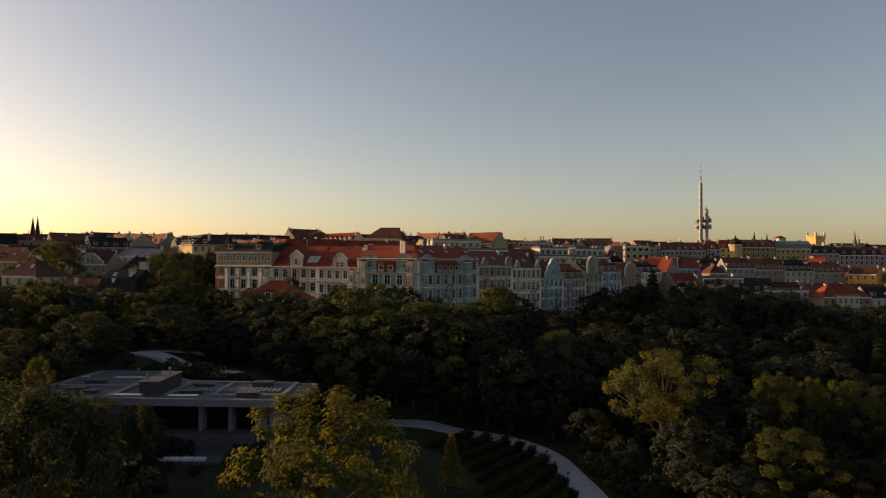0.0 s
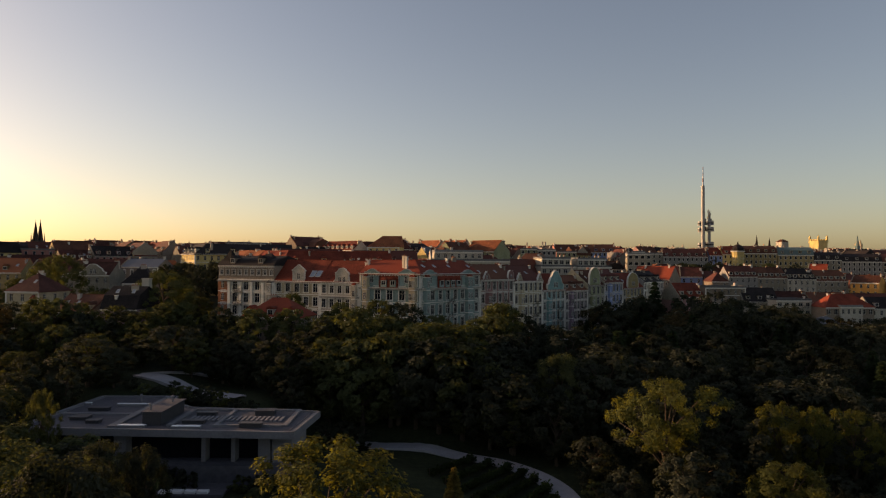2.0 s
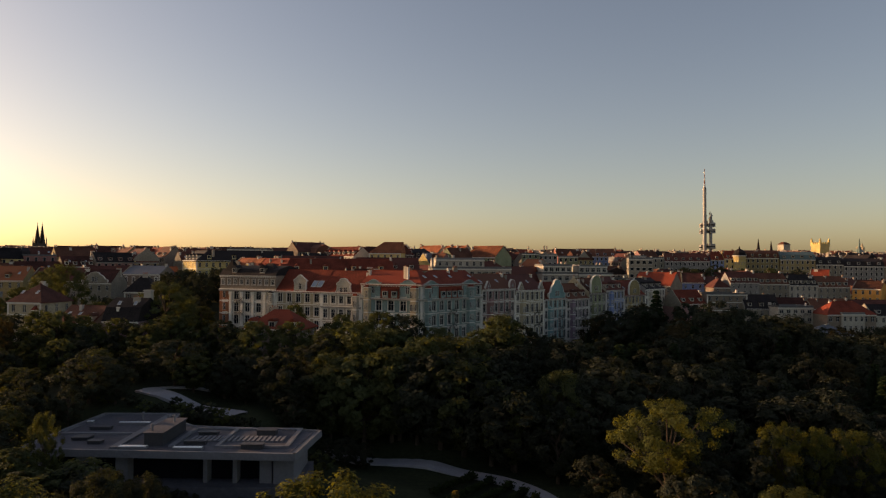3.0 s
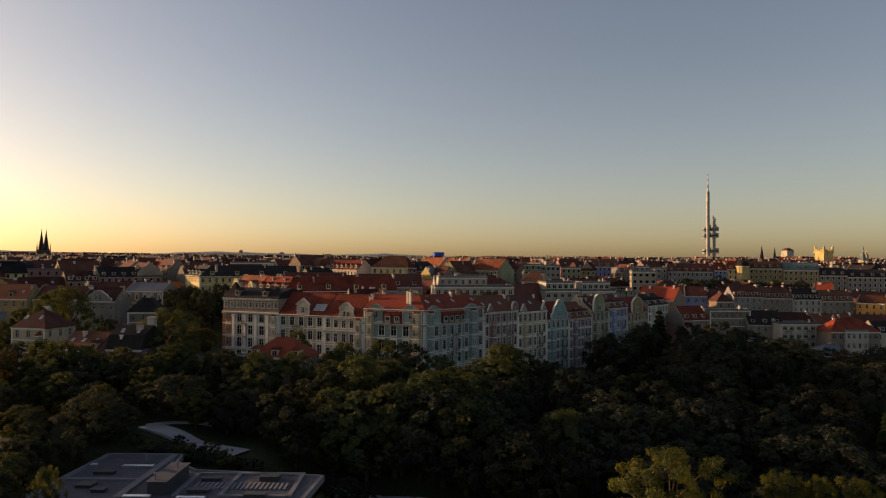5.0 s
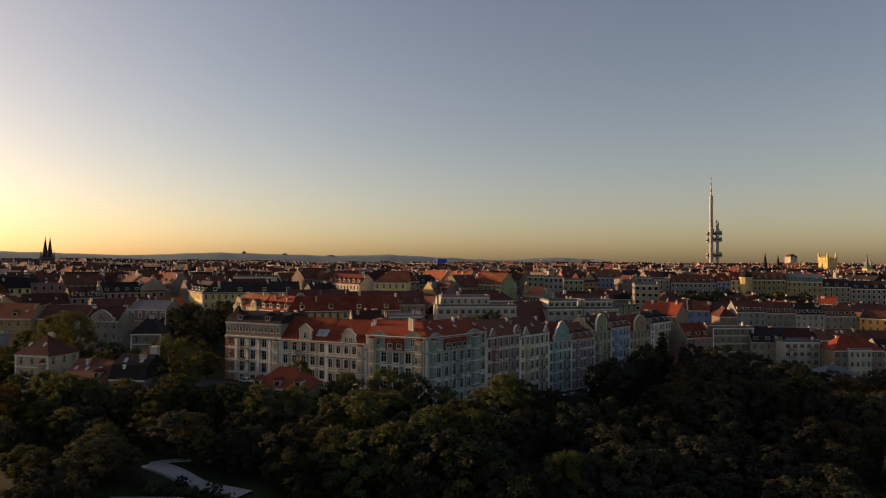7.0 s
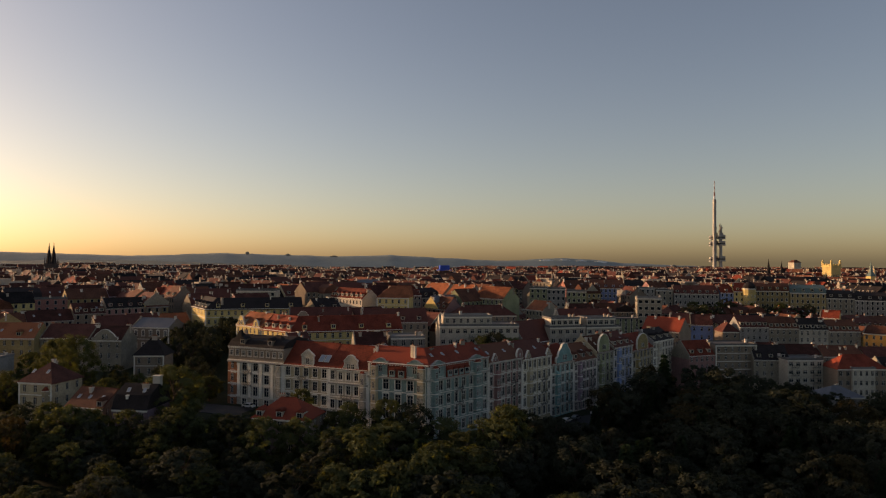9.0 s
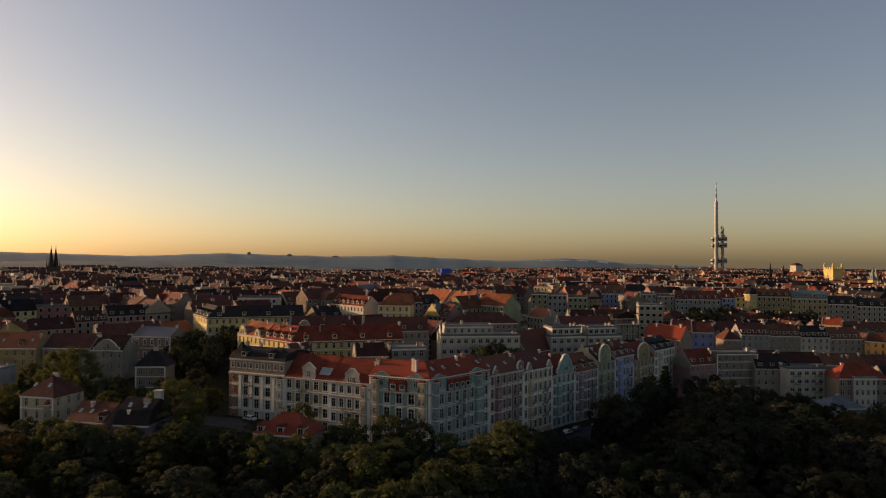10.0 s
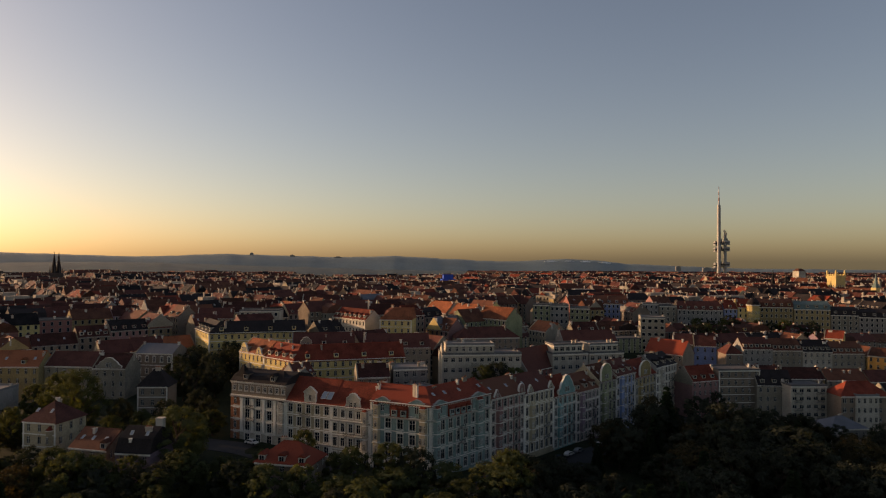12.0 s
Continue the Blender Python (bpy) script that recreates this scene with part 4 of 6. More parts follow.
for i, (ex, ey) in enumerate([(6.4, 121.3), (9.6, 118.8), (12.6, 116.2), (14.8, 113.2), (16.4, 110.2), (17.7, 106.4), (18.3, 101.6), (18.7, 96.4), (18.9, 91), (19, 85.5)]):
    L = 13 + 1.1 * min(i, 5)
    x0, y0 = ex - L * AISLE[0], ey - L * AISLE[1]
    g = np.random.default_rng(200 + i)
    n = int(110 * L)
    c = np.stack([g.random(n) * L, g.normal(size=n) * 0.26, 0.25 + g.random(n) * 0.8], 1)
    bush = g.normal(size=(260, 3)) * (0.42, 0.42, 0.36) + (L - 0.4, 0, 0.75)      # the leafy end of the row beside the path
    c = np.vstack([c, bush])
    u, v = g.normal(size=(len(c), 3)) * 0.14, g.normal(size=(len(c), 3)) * 0.14
    slope = (gz(ex, ey) - gz(x0, y0)) / L
    c[:, 2] += c[:, 0] * slope
    row = thing("vine_row", pose(x0, y0, gz(x0, y0), 0, 0, 55), "dark green trellised vine row on the slope", "vines", "rows of vines")
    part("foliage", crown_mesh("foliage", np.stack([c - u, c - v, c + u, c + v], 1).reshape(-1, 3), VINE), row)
    for k in range(5):
        q = Shape()
        q.tube((L * k / 4, 0, L * k / 4 * slope - 0.4), (L * k / 4, 0, L * k / 4 * slope + 1.4), 0.05, 0.04, 6)
        part("stake", q.mesh("stake", BARK), row)

# ---- landmarks ----
# television tower: three steel tubes, the tallest with a mast, carrying pods on three levels
TVX, TVY, TV0 = 467.6, 1158.0, 12.0
STEEL = mat("tower_steel", (0.27, 0.265, 0.25), 0.5, 0.3, vary=0.12, scale=0.1)
tv = thing("television_tower", pose(TVX, TVY, TV0), "slender grey steel television tower with three tubes and boxy pods", "tower")
for nm, dx, dy, r, z1 in (("main_tube", -5.5, -3.0, 3.3, 151.0), ("side_tube", -1.4, 5.0, 2.8, 100.0), ("side_tube", 5.4, -2.5, 2.8, 100.0)):
    s = Shape()
    s.tube((dx, dy, 0), (dx, dy, z1), r, r * 0.9, 14)
    s.tube((dx, dy, z1), (dx, dy, z1 + 1.2), r * 0.9, r * 0.4, 14)
    part(nm, s.mesh(nm, STEEL), tv)
MAST_RED, MAST_WHITE = mat("mast_red", (0.22, 0.07, 0.06), 0.6), mat("mast_white", (0.55, 0.55, 0.55), 0.6)
s = Shape()
for i, (z0, z1, r) in enumerate(((151, 158, 1.7), (158, 164, 1.3), (164, 169, 1.0), (169, 174, 0.8), (174, 179, 0.7), (179, 184, 0.6))):
    s.tube((-5.5, -3.0, z0), (-5.5, -3.0, z1), r, r * 0.9, 8, i % 2)
part("mast", s.mesh("mast", MAST_WHITE, MAST_RED), tv, "thin red and white banded antenna mast")
for z, hh in ((44.6, 8.0), (71.8, 7.2), (82.8, 6.8)):
    for dx, dy, w, d in ((-9.4, 1.5, 2.6, 4.2), (-1.0, 7.0, 4.2, 4.6), (6.8, -3.2, 5.0, 5.2)):
        lift = 0.0 if dx > 0 else -1.2 if dx < -5 else 0.8
        s, c = Shape(), 1.0
        ring = [(-w, -d + c), (-w + c, -d), (w - c, -d), (w, -d + c), (w, d - c), (w - c, d), (-w + c, d), (-w, d - c)]
        for a, b, k in ((0, 0.3 * hh, 0), (0.36 * hh, 0.62 * hh, 1), (0.62 * hh, hh, 0)):
            f = 0.95 if k else 1.0
            s.prism([(dx + x * f, dy + y * f, z + lift + a) for x, y in ring], [(dx + x * f, dy + y * f, z + lift + b + (0.06 * hh if a == 0 else 0)) for x, y in ring], k)
        s.box(dx - w + 1, dy - d + 1.2, z + lift + hh, dx + w - 1, dy + d - 1.2, z + lift + hh + 0.9)
        part("pod", s.mesh("pod", STEEL, GLASS), tv, "boxy steel cabin with a band of windows")
s = Shape()
for cx_, cy_, n in ((-1.4, 5.0, 9), (5.4, -2.5, 9)):
    for i in range(n):
        a, z = i * 2.4, 91 + (i % 5) * 3.4
        r = 3.4 - 0.08 * (z - 91)
        s.box(cx_ + r * math.cos(a) - 0.8, cy_ + r * math.sin(a) - 0.8, z, cx_ + r * math.cos(a) + 0.8, cy_ + r * math.sin(a) + 0.8, z + 3.0)
    s.tube((cx_ - 1.2, cy_, 100), (cx_ - 1.2, cy_, 110), 0.9, 0.7, 6), s.tube((cx_ + 1.2, cy_, 100), (cx_ + 1.2, cy_, 107.5), 0.9, 0.7, 6)
part("antennas", s.mesh("antennas", TRIM_GREY), tv, "clustered dish and panel antennas", kind="stuff")

# twin-spired church
DARKSTONE = mat("dark_stone", (0.07, 0.06, 0.055), 0.9, vary=0.3, scale=0.2)
ch_ = thing("church", pose(-448.2, 753, 8, 0, 0, 0), "dark stone church with two pointed spires", "church")
for dx, dy in ((-3.6, 1.6), (3.6, -1.6)):
    s = Shape()
    s.box(dx - 3.5, dy - 3.5, 0, dx + 3.5, dy + 3.5, 40), s.box(dx - 3.8, dy - 3.8, 24, dx + 3.8, dy + 3.8, 24.8), s.box(dx - 3.8, dy - 3.8, 38.6, dx + 3.8, dy + 3.8, 39.4)
    for k in range(4):
        kx, ky = dx + 3.0 * (1 if k % 2 else -1), dy + 3.0 * (1 if k // 2 else -1)
        s.tube((kx, ky, 40), (kx, ky, 48.5), 0.9, 0.05, 6)
    part("bell_tower", s.mesh("bell_tower", DARKSTONE), ch_)
    s = Shape()
    s.tube((dx, dy, 40), (dx, dy, 62.5), 3.3, 0.12, 8), s.tube((dx, dy, 62.5), (dx, dy, 64), 0.35, 0.1, 6)
    part("spire", s.mesh("spire", ROOF["dark"]), ch_)
s = Shape()
s.box(-8, 5.5, 0, 8, 48, 20)
s.extrude([(-8.5, 20), (8.5, 20), (0, 30)], 5.5, 48, 1)
part("nave", s.mesh("nave", DARKSTONE, ROOF["dark"]), ch_)

# yellow water tower with battlements
wt = thing("water_tower", pose(404.0, 703.0, 14, 0, 0, 15) @ Matrix.Diagonal((1.08, 1.08, 1.06, 1)), "square yellow brick water tower with battlements", "tower")
s = Shape()
s.box(-5.5, -5.5, 0, 5.5, 5.5, 36), s.box(-6.1, -6.1, 34, 6.1, 6.1, 35.5)
for k in range(4):
    for e in (-5.6, -2.9, -0.2, 2.5):
        for side in range(4):
            a, b, c, d = (e, -6.1, e + 1.7, -5.3) if side == 0 else (e, 5.3, e + 1.7, 6.1) if side == 1 else (-6.1, e, -5.3, e + 1.7) if side == 2 else (5.3, e, 6.1, e + 1.7)
            if k == 0:
                s.box(a, b, 36, c, d, 37.6)
part("tower_wall", s.mesh("tower_wall", PLASTER["yellow"]), wt)
for cx_ in (-5.2, 5.2):
    for cy_ in (-5.2, 5.2):
        s = Shape()
        s.tube((cx_, cy_, 36), (cx_, cy_, 39.5), 1.0, 1.0, 8), s.tube((cx_, cy_, 39.5), (cx_, cy_, 42), 1.1, 0.05, 8)
        part("turret", s.mesh("turret", PLASTER["yellow"]), wt)
for z in (8, 16, 24):
    for x in (-2.5, 0, 2.5):
        part("window", window_data(1.1, 3.0)[2], wt, at=Matrix.Translation((x, -5.56, z)))
        part("window", window_data(1.1, 3.0)[2], wt, at=pose(-5.56, x, z, 0, 0, -90))

LABELS = {"red": "red tiled", "brown": "brown tiled", "maroon": "dark red tiled", "dark": "dark slate", "orange": "orange tiled", "metal": "grey sheet-metal", "green": "green copper", "flat": "flat felt"}
# boxy brown tower with a pale top
bt = thing("water_tower", pose(429.8, 827, 16, 0, 0, 15) @ Matrix.Diagonal((0.78, 0.78, 0.89, 1)), "brown brick tower block with a pale lit top storey", "tower")
s = Shape()
s.box(-7, -7, 0, 7, 7, 34), s.box(-7.6, -7.6, 33, 7.6, 7.6, 34.4)
part("tower_wall", s.mesh("tower_wall", PLASTER["brown"]), bt)
s = Shape()
s.box(-6.4, -6.4, 34.4, 6.4, 6.4, 44)
part("top_storey", s.mesh("top_storey", PLASTER["white"]), bt)
s = Shape()
s.prism([(-7, -7, 44), (7, -7, 44), (7, 7, 44), (-7, 7, 44)], [(-2, -2, 47.5), (2, -2, 47.5), (2, 2, 47.5), (-2, 2, 47.5)])
part("cap", s.mesh("cap", ROOF["brown"]), bt)
# a house wrapped in blue netting
bl = thing("scaffolded_house", pose(-9, 760, 20, 0, 0, 12), "house wrapped in bright blue scaffold netting", "house")
s = Shape()
s.box(0, 0, 0, 15, 12, 24), s.box(2, 2, 24, 13, 10, 29)
part("netting", s.mesh("netting", mat("blue_netting", (0.03, 0.09, 0.42), 0.8)), bl)
for k in range(4):
    s = Shape()
    s.box(-0.15, -0.2, 5.5 * k + 4, 15.15, -0.003, 5.5 * k + 4.3)
    part("scaffold_rail", s.mesh("scaffold_rail", IRON), bl)
# slim dark roof spires
for x, y, z in ((346.5, 720, 32.8), (360.4, 720, 30.5), (-459, 830, 22)):
    sp = thing("roof_spire", pose(x, y, z), "slim dark pointed roof spire", "spire", "slim spires over the roofs")
    s = Shape()
    s.box(-1.8, -1.8, -8, 1.8, 1.8, 10)
    part("turret", s.mesh("turret", PLASTER["brown"]), sp)
    s = Shape()
    s.tube((0, 0, 10), (0, 0, 26), 2.3, 0.06, 8)
    part("spire", s.mesh("spire", ROOF["dark"]), sp)
# pale church front with two slim towers
tc = thing("church", pose(419.5, 660, 18, 0, 0, 30), "pale stone church with two slim square towers", "church")
for x in (-3.2, 3.2):
    s = Shape()
    s.box(x - 1.5, -1.5, 0, x + 1.5, 1.5, 30), s.box(x - 1.8, -1.8, 29.2, x + 1.8, 1.8, 30.0), s.tube((x, 0, 30), (x, 0, 34), 1.3, 0.2, 8)
    part("bell_tower", s.mesh("bell_tower", PLASTER["cream"]), tc)
s = Shape()
s.box(-1.65, -0.8, 0, 1.65, 2, 22), s.box(-9, 2.05, 0, 9, 30, 17)
s.prism([(-9.4, 2.0, 17), (0, 2.0, 23), (9.4, 2.0, 17)], [(-9.4, 30.3, 17), (0, 30.3, 23), (9.4, 30.3, 17)], 1)
part("nave", s.mesh("nave", PLASTER["cream"], ROOF["brown"]), tc)
# apartment blocks on the far hills
CHALK = mat("chalk_panels", (0.8, 0.79, 0.77), 0.8, vary=0.08, scale=0.05)
for x, y, z, w, h in ((-1080, 3600, 78, 16, 16), (-860, 3600, 74, 24, 10), (-610, 3600, 68, 40, 8), (520, 3480, 52, 70, 9), (610, 3480, 53, 60, 9), (700, 3480, 52, 50, 9), (800, 3480, 49, 60, 8), (1120, 3300, 26, 24, 14), (1260, 3300, 24, 40, 10), (1300, 3300, 24, 24, 12)):
    ap = thing("apartment_block", pose(x, y, z - 14), "distant pale apartment block on the hillside", "building", "blocks on the far hills")
    s = Shape()
    s.box(-w / 2, 0, 0, w / 2, 12, h + 14), s.box(-w / 4, 3, h + 14, w / 4, 9, h + 17)
    part("wall", s.mesh("wall", CHALK if w > 40 else PLASTER["grey"]), ap)

# ---- houses behind and beside the row that can be told apart ----
TURN_R, TURN_L = 44.0, -46.0
QUARTER = "houses of the town quarter"


def single(x, y, turn, L, D, eave, wall, roof, label, base=None, floors=None, rise=5.0, **more):
    base = gz(*along(along((x, y), turn, L / 2), turn + 90, D / 2)) if base is None else base
    h = eave - base
    claim(x, y, turn, L, D)
    more = {"detail": 1 if y < 372 else 0, "chimneys": 2, "back": y > 330, "firewall": y > 230, **more}
    return house(x, y, turn, L, D, base, h, floors or max(2, round(h / 3.9)), max(2, int(L / 3.0)), wall, roof, label, group=QUARTER, rise=rise, seed=int(abs(x) + y), **more)


def corner_pair(x, y, left, right, eave, wall, roof, label, rise=5.0, D=13, tl=TURN_L, tr=TURN_R, **more):
    """A house on a block's corner: one front along each street, meeting at (x, y)."""
    base = gz(x, y + 8)
    h = eave - base
    p = along((x, y), tl, -left)
    top = thing("town_house", pose(p[0], p[1], base, 0, 0, tl), label, "house", QUARTER)
    fl = max(2, round(h / 3.9))
    seed = int(abs(x) + y)
    more = {"detail": 1, "chimneys": 3, **more}
    wing(top, left, D, h, fl, max(2, int(left / 3.0)), wall, roof, rise=rise, seed=seed, joint="r", **more)
    wing(top, right, D, h, fl, max(2, int(right / 3.0)), wall, roof, rise=rise, seed=seed + 1, at=Matrix.Translation((left, 0, 0)) @ pose(0, 0, 0, 0, 0, tr - tl), joint="l", **more)
    corner_roof(top, left, right, D, h, rise, tr - tl, roof)
    claim(*p, tl, left, D), claim(x, y, tr, right, D)
    return top


# block behind the row
corner_pair(-61.8, 264, 20, 46, 25.4, "yellow", "red", "yellow corner town house with red roof and dormers", dormers=4, courses=True, tl=-40, tr=18, rise=5.6)
p = along((-61.8, 264), -40, -38)
t_ = single(*p, -40, 18, 13, 25.9, "yellow", "orange", "yellow ornate town house with orange roof and curved gable", dormers=2, courses=True)
gable_front(t_, 3.5, 5.5, 25.4 - t_.location.z, 4.5, "yellow", "curved"), gable_front(t_, 14.5, 4.5, 25.4 - t_.location.z, 3.4, "yellow", "curved")
t_ = single(-70, 297, 12, 28, 13, 26.5, "brown", "maroon", "brown house with long dark red roof behind the corner block", rise=5.6, chimneys=4, dormers=3)
gable_front(t_, 6, 7, 26.0 - t_.location.z, 5.0, "stone", "curved")
single(-38, 300, 10, 30, 13, 26.0, "stone", "maroon", "stone-coloured house with long dark red roof", rise=5.6, chimneys=5, dormers=4)
single(-20.5, 248.5, 14, 13, 11, 25.0, "grey", "flat", "grey house with cluttered flat roof", rkind="flat", chimneys=6, ww=1.5)
t_ = single(-33, 242, 14, 12, 11, 23.0, "brown", "maroon", "low brown house in the courtyard", rise=4, chimneys=5)
# white modern house with a set-back storey
t_ = single(-2.5, 271, 8, 33, 13, 27.4, "white", "flat", "white modern apartment house with roof terrace", rkind="flat", chimneys=0, ww=1.6, wh=1.7)
for j in range(1, 4):
    balcony(t_, 14, 4.2, 4.0 * j + 0.4), balcony(t_, 25, 4.2, 4.0 * j + 0.4)
wing(t_, 20, 9, 3.4, 1, 7, "white", "flat", "flat", at=Matrix.Translation((2, 2, t_.location.z * 0 + 27.4 - t_.location.z + 0.3)), chimneys=2, sink=0.0, wh=1.7)
s = Shape()
s.extrude([(-0.2, 0), (5.5, 0), (5.5, 2.0), (2.6, 4.6), (-0.2, 2.0)], -0.1, 0.4)
part("gable", s.mesh("gable", PLASTER["white"]), t_, "white gable end", at=Matrix.Translation((0, 0, 27.4 - t_.location.z)) @ pose(0, 6, 0, 0, 0, -90))
single(33, 279, 47, 25, 14, 19.5, "rose", "maroon", "rose plastered house with steep dark red roof", rise=8.5, ends="l")
for x, y, L, e in ((45.5, 291, 17, 28.6), (62.5, 296, 17, 28.4)):
    t_ = single(x, y, 16, L, 13, e - 3.4, "white", "flat", "white modern apartment house with terraces", rkind="flat", chimneys=1, ww=1.8, wh=1.7)
    wing(t_, L - 3, 9, 3.2, 1, 5, "white", "flat", "flat", at=Matrix.Translation((1.5, 2.5, e - 3.1 - t_.location.z)), chimneys=2, sink=0.0, wh=1.8, ww=1.8)
# larger houses further up
t_ = single(-36.6, 350.2, -6, 17, 15, 34.5, "yellow", "orange", "cream public building with orange hipped roof", rkind="", rise=6.0, courses=True, chimneys=0, ends="lr", firewall=False)
q, h = Shape(), 34.5 - t_.location.z
a, b = (6.5, 7.5, h + 6.0), (17.2, 7.5, h + 6.0)
c = [(-0.5, -0.5, h), (17.2, -0.5, h), (17.2, 15.5, h), (-0.5, 15.5, h)]
q.poly((c[0], c[1], b, a)), q.poly((c[2], c[3], a, b)), q.poly((c[3], c[0], a)), q.poly((c[1], c[2], b)), q.poly(c[::-1]), q.tube(a, b, 0.15, 0.15, 6)
part("roof", q.mesh("roof", ROOF["orange"]), t_)
single(-67.1, 383.3, -45.5, 30.5, 12, 33.0, "white", "red", "long cream wing with red roof and white dormers", rise=5, dormers=7, courses=True, chimneys=2)
corner_pair(-115.7, 319.4, 27, 46, 30.0, "yellow", "dark", "tall yellow corner house with dark roof and dormers", courses=True, rise=5.0, tl=-56, tr=18, dormers=4)
t_ = single(-146, 384, 14, 20, 13, 31.0, "cream", "maroon", "cream house with a tall sunlit plain gable", rise=5.5, firewall="white")
single(-118.9, 376, 3, 22, 13, 36.4, "white", "flat", "white house with a flat glazed roof storey", rkind="flat", chimneys=2, ww=1.6, wh=1.8, ends="l")
for x, y, z, tn, L in ((-81.6, 430, 39.3, 4, 28), (-103.5, 466, 40.6, 4, 26), (-48.7, 401, 38.9, 6, 22), (-142.5, 415, 38.6, 6, 26)):
    single(x, y, tn, L, 13, z - 6.2, "stone", "maroon", "stone-coloured house with dark roof and white sunlit gable end", rise=6, firewall="white", chimneys=3)
single(15.8, 385.1, -46, 22.5, 14, 33, "sage", "orange", "grey-green house with bright orange tiled roof", rise=6.2, chimneys=4)
single(-0.5, 401, -46, 19, 14, 33.4, "grey", "orange", "grey house with orange tiled roof and chimneys", rise=6.2, chimneys=5)
single(-16, 418, -46, 20, 14, 33.8, "grey", "orange", "grey house with weathered orange roof", rise=6.2, chimneys=5)
single(45.3, 379, -60, 15, 12, 27, "stone", "orange", "low house with orange tiled roof", rise=4.8, chimneys=2)
single(4, 345, 12, 34, 13, 25.5, "brown", "maroon", "long brown house with dark red roof and many chimneys", rise=5.2, chimneys=7, rkind="hip", firewall=False)
single(60, 352, 8, 30, 13, 23.5, "brown", "maroon", "long brown house with dark red roof below the ridge", rise=5.0, chimneys=6)
for x, y, tn, L, e, w in ((56.4, 452, -10, 11.5, 36.0, "sage"), (68.0, 452, -10, 12.5, 35.6, "grey"), (80.6, 447, -10, 13, 34.2, "sage")):
    single(x, y, tn, L, 14, e, w, "flat", "pale greenish apartment block with many windows", rkind="flat", ww=1.5, chimneys=2, ends="l")
single(113.8, 397.4, -10, 14, 13, 32.6, "stone", "flat", "boxy pale apartment house with flat roof", rkind="flat", ww=2.0, wh=1.8, ends="lr")
t_ = single(103, 352, -45, 21, 13, 18.7, "brown", "red", "brown house with sunlit red roof", rise=6.5, firewall=False)
single(125.4, 372.5, -14, 10, 13, 20.2, "ochre", "maroon", "ochre house beside the blue one", rise=5)
single(135.3, 369.5, -16, 11.5, 13, 19.7, "blue", "maroon", "blue plastered town house with dark red roof", rise=5)
single(146.3, 353.2, -2, 8.6, 13, 17.6, "brown", "maroon", "greyish brown terraced house with dark red roof", rise=4.6, rkind="hip", chimneys=1, firewall=False)
for i, (x, y, tn, L, e, w, r) in enumerate(((155, 352.5, 2, 15.6, 20.2, "grey", "maroon"), (170.7, 353.0, 1, 15.8, 19.6, "stone", "brown"), (186.6, 353.3, 1, 15.6, 19.0, "white", "dark"), (202.3, 353.6, 0, 17, 18.2, "stone", "brown"))):
    single(x, y, tn, L, 13, e, w, r, ("grey", "stone-coloured", "white", "stone-coloured")[i] + " terraced house with dormered " + LABELS[r] + " roof", dormers=5, dkind="shed", chimneys=4, rise=5.4, firewall=False)
t_ = single(219.5, 352, -46, 13, 14, 17.6, "orange", "brown", "orange plastered house catching the sun", rise=3.5)
single(240, 345, 10, 26, 14, 16, "grey", "brown", "grey house with brown roof beside the orange one", rise=4)
single(214.5, 383.5, -35, 9.5, 10, 23, "yellow", "red", "bright yellow house among brown roofs", rise=4)
# long tall houses along the ridge to the right
for x, y, tn, L, e, w, r, k in ((102.7, 488, -10, 27, 35.0, "blue", "brown", "gable"), (130, 482, -6, 20, 35.2, "grey", "flat", "flat"), (150.3, 479, -8, 11.8, 34.0, "stone", "flat", "flat"), (162.1, 476, -10, 30.5, 32.0, "grey", "maroon", "gable"), (193.5, 472, -4, 9, 33.0, "blue", "red", "gable"),
                               (203.0, 472, -10, 11, 34.0, "yellow", "red", "gable"), (214.2, 470, -9, 25, 34.6, "ochre", "brown", "mansard"), (239.5, 466, -15, 22.5, 33.6, "ochre", "green", "mansard"), (261.5, 460, -16, 17, 30.2, "stone", "dark", "mansard"), (278, 455.3, -18, 24, 29.2, "grey", "dark", "mansard"), (301, 448, -16, 26, 29.0, "brown", "maroon", "mansard")):
    single(x, y, tn, L, 14, e, w, r, f"long {w} apartment house with {LABELS[r]} roof on the ridge", rkind=k, rise=5.5, detail=0, chimneys=6, dormers=0 if k == "flat" else int(L / 5), dkind="shed", firewall=False)
dm = thing("town_house", pose(212.4, 469, 17), "ochre corner house with a rounded slate dome", "house", QUARTER)
s = Shape()
s.tube((0, 0, -3), (0, 0, 19.2), 4.2, 4.2, 12)
part("corner_tower", s.mesh("corner_tower", PLASTER["yellow"]), dm)
s = Shape()
s.tube((0, 0, 18.6), (0, 0, 19.3), 4.7, 4.7, 12)
part("cornice", s.mesh("cornice", TRIM_SOFT), dm)
s = Shape()
for z0, z1, r0, r1 in ((19.3, 21.3, 4.3, 3.9), (21.3, 23.0, 3.9, 2.6), (23.0, 23.8, 2.6, 1.0), (23.8, 26.0, 0.7, 0.1)):
    s.tube((0, 0, z0), (0, 0, z1), r0, r1, 12)
part("dome", s.mesh("dome", ROOF["dark"]), dm)
for k in range(5):
    for j in range(3):
        a = radians(-150 + 30 * k)
        part("window", window_data(1.1, 2.0)[2], dm, at=pose(4.15 * math.cos(a), 4.15 * math.sin(a), 4 + 4.4 * j, 0, 0, math.degrees(a) + 90))
ct = thing("church", pose(412, 650, 18, 0, 0, 12), "small yellow church with a slim green spire", "church")
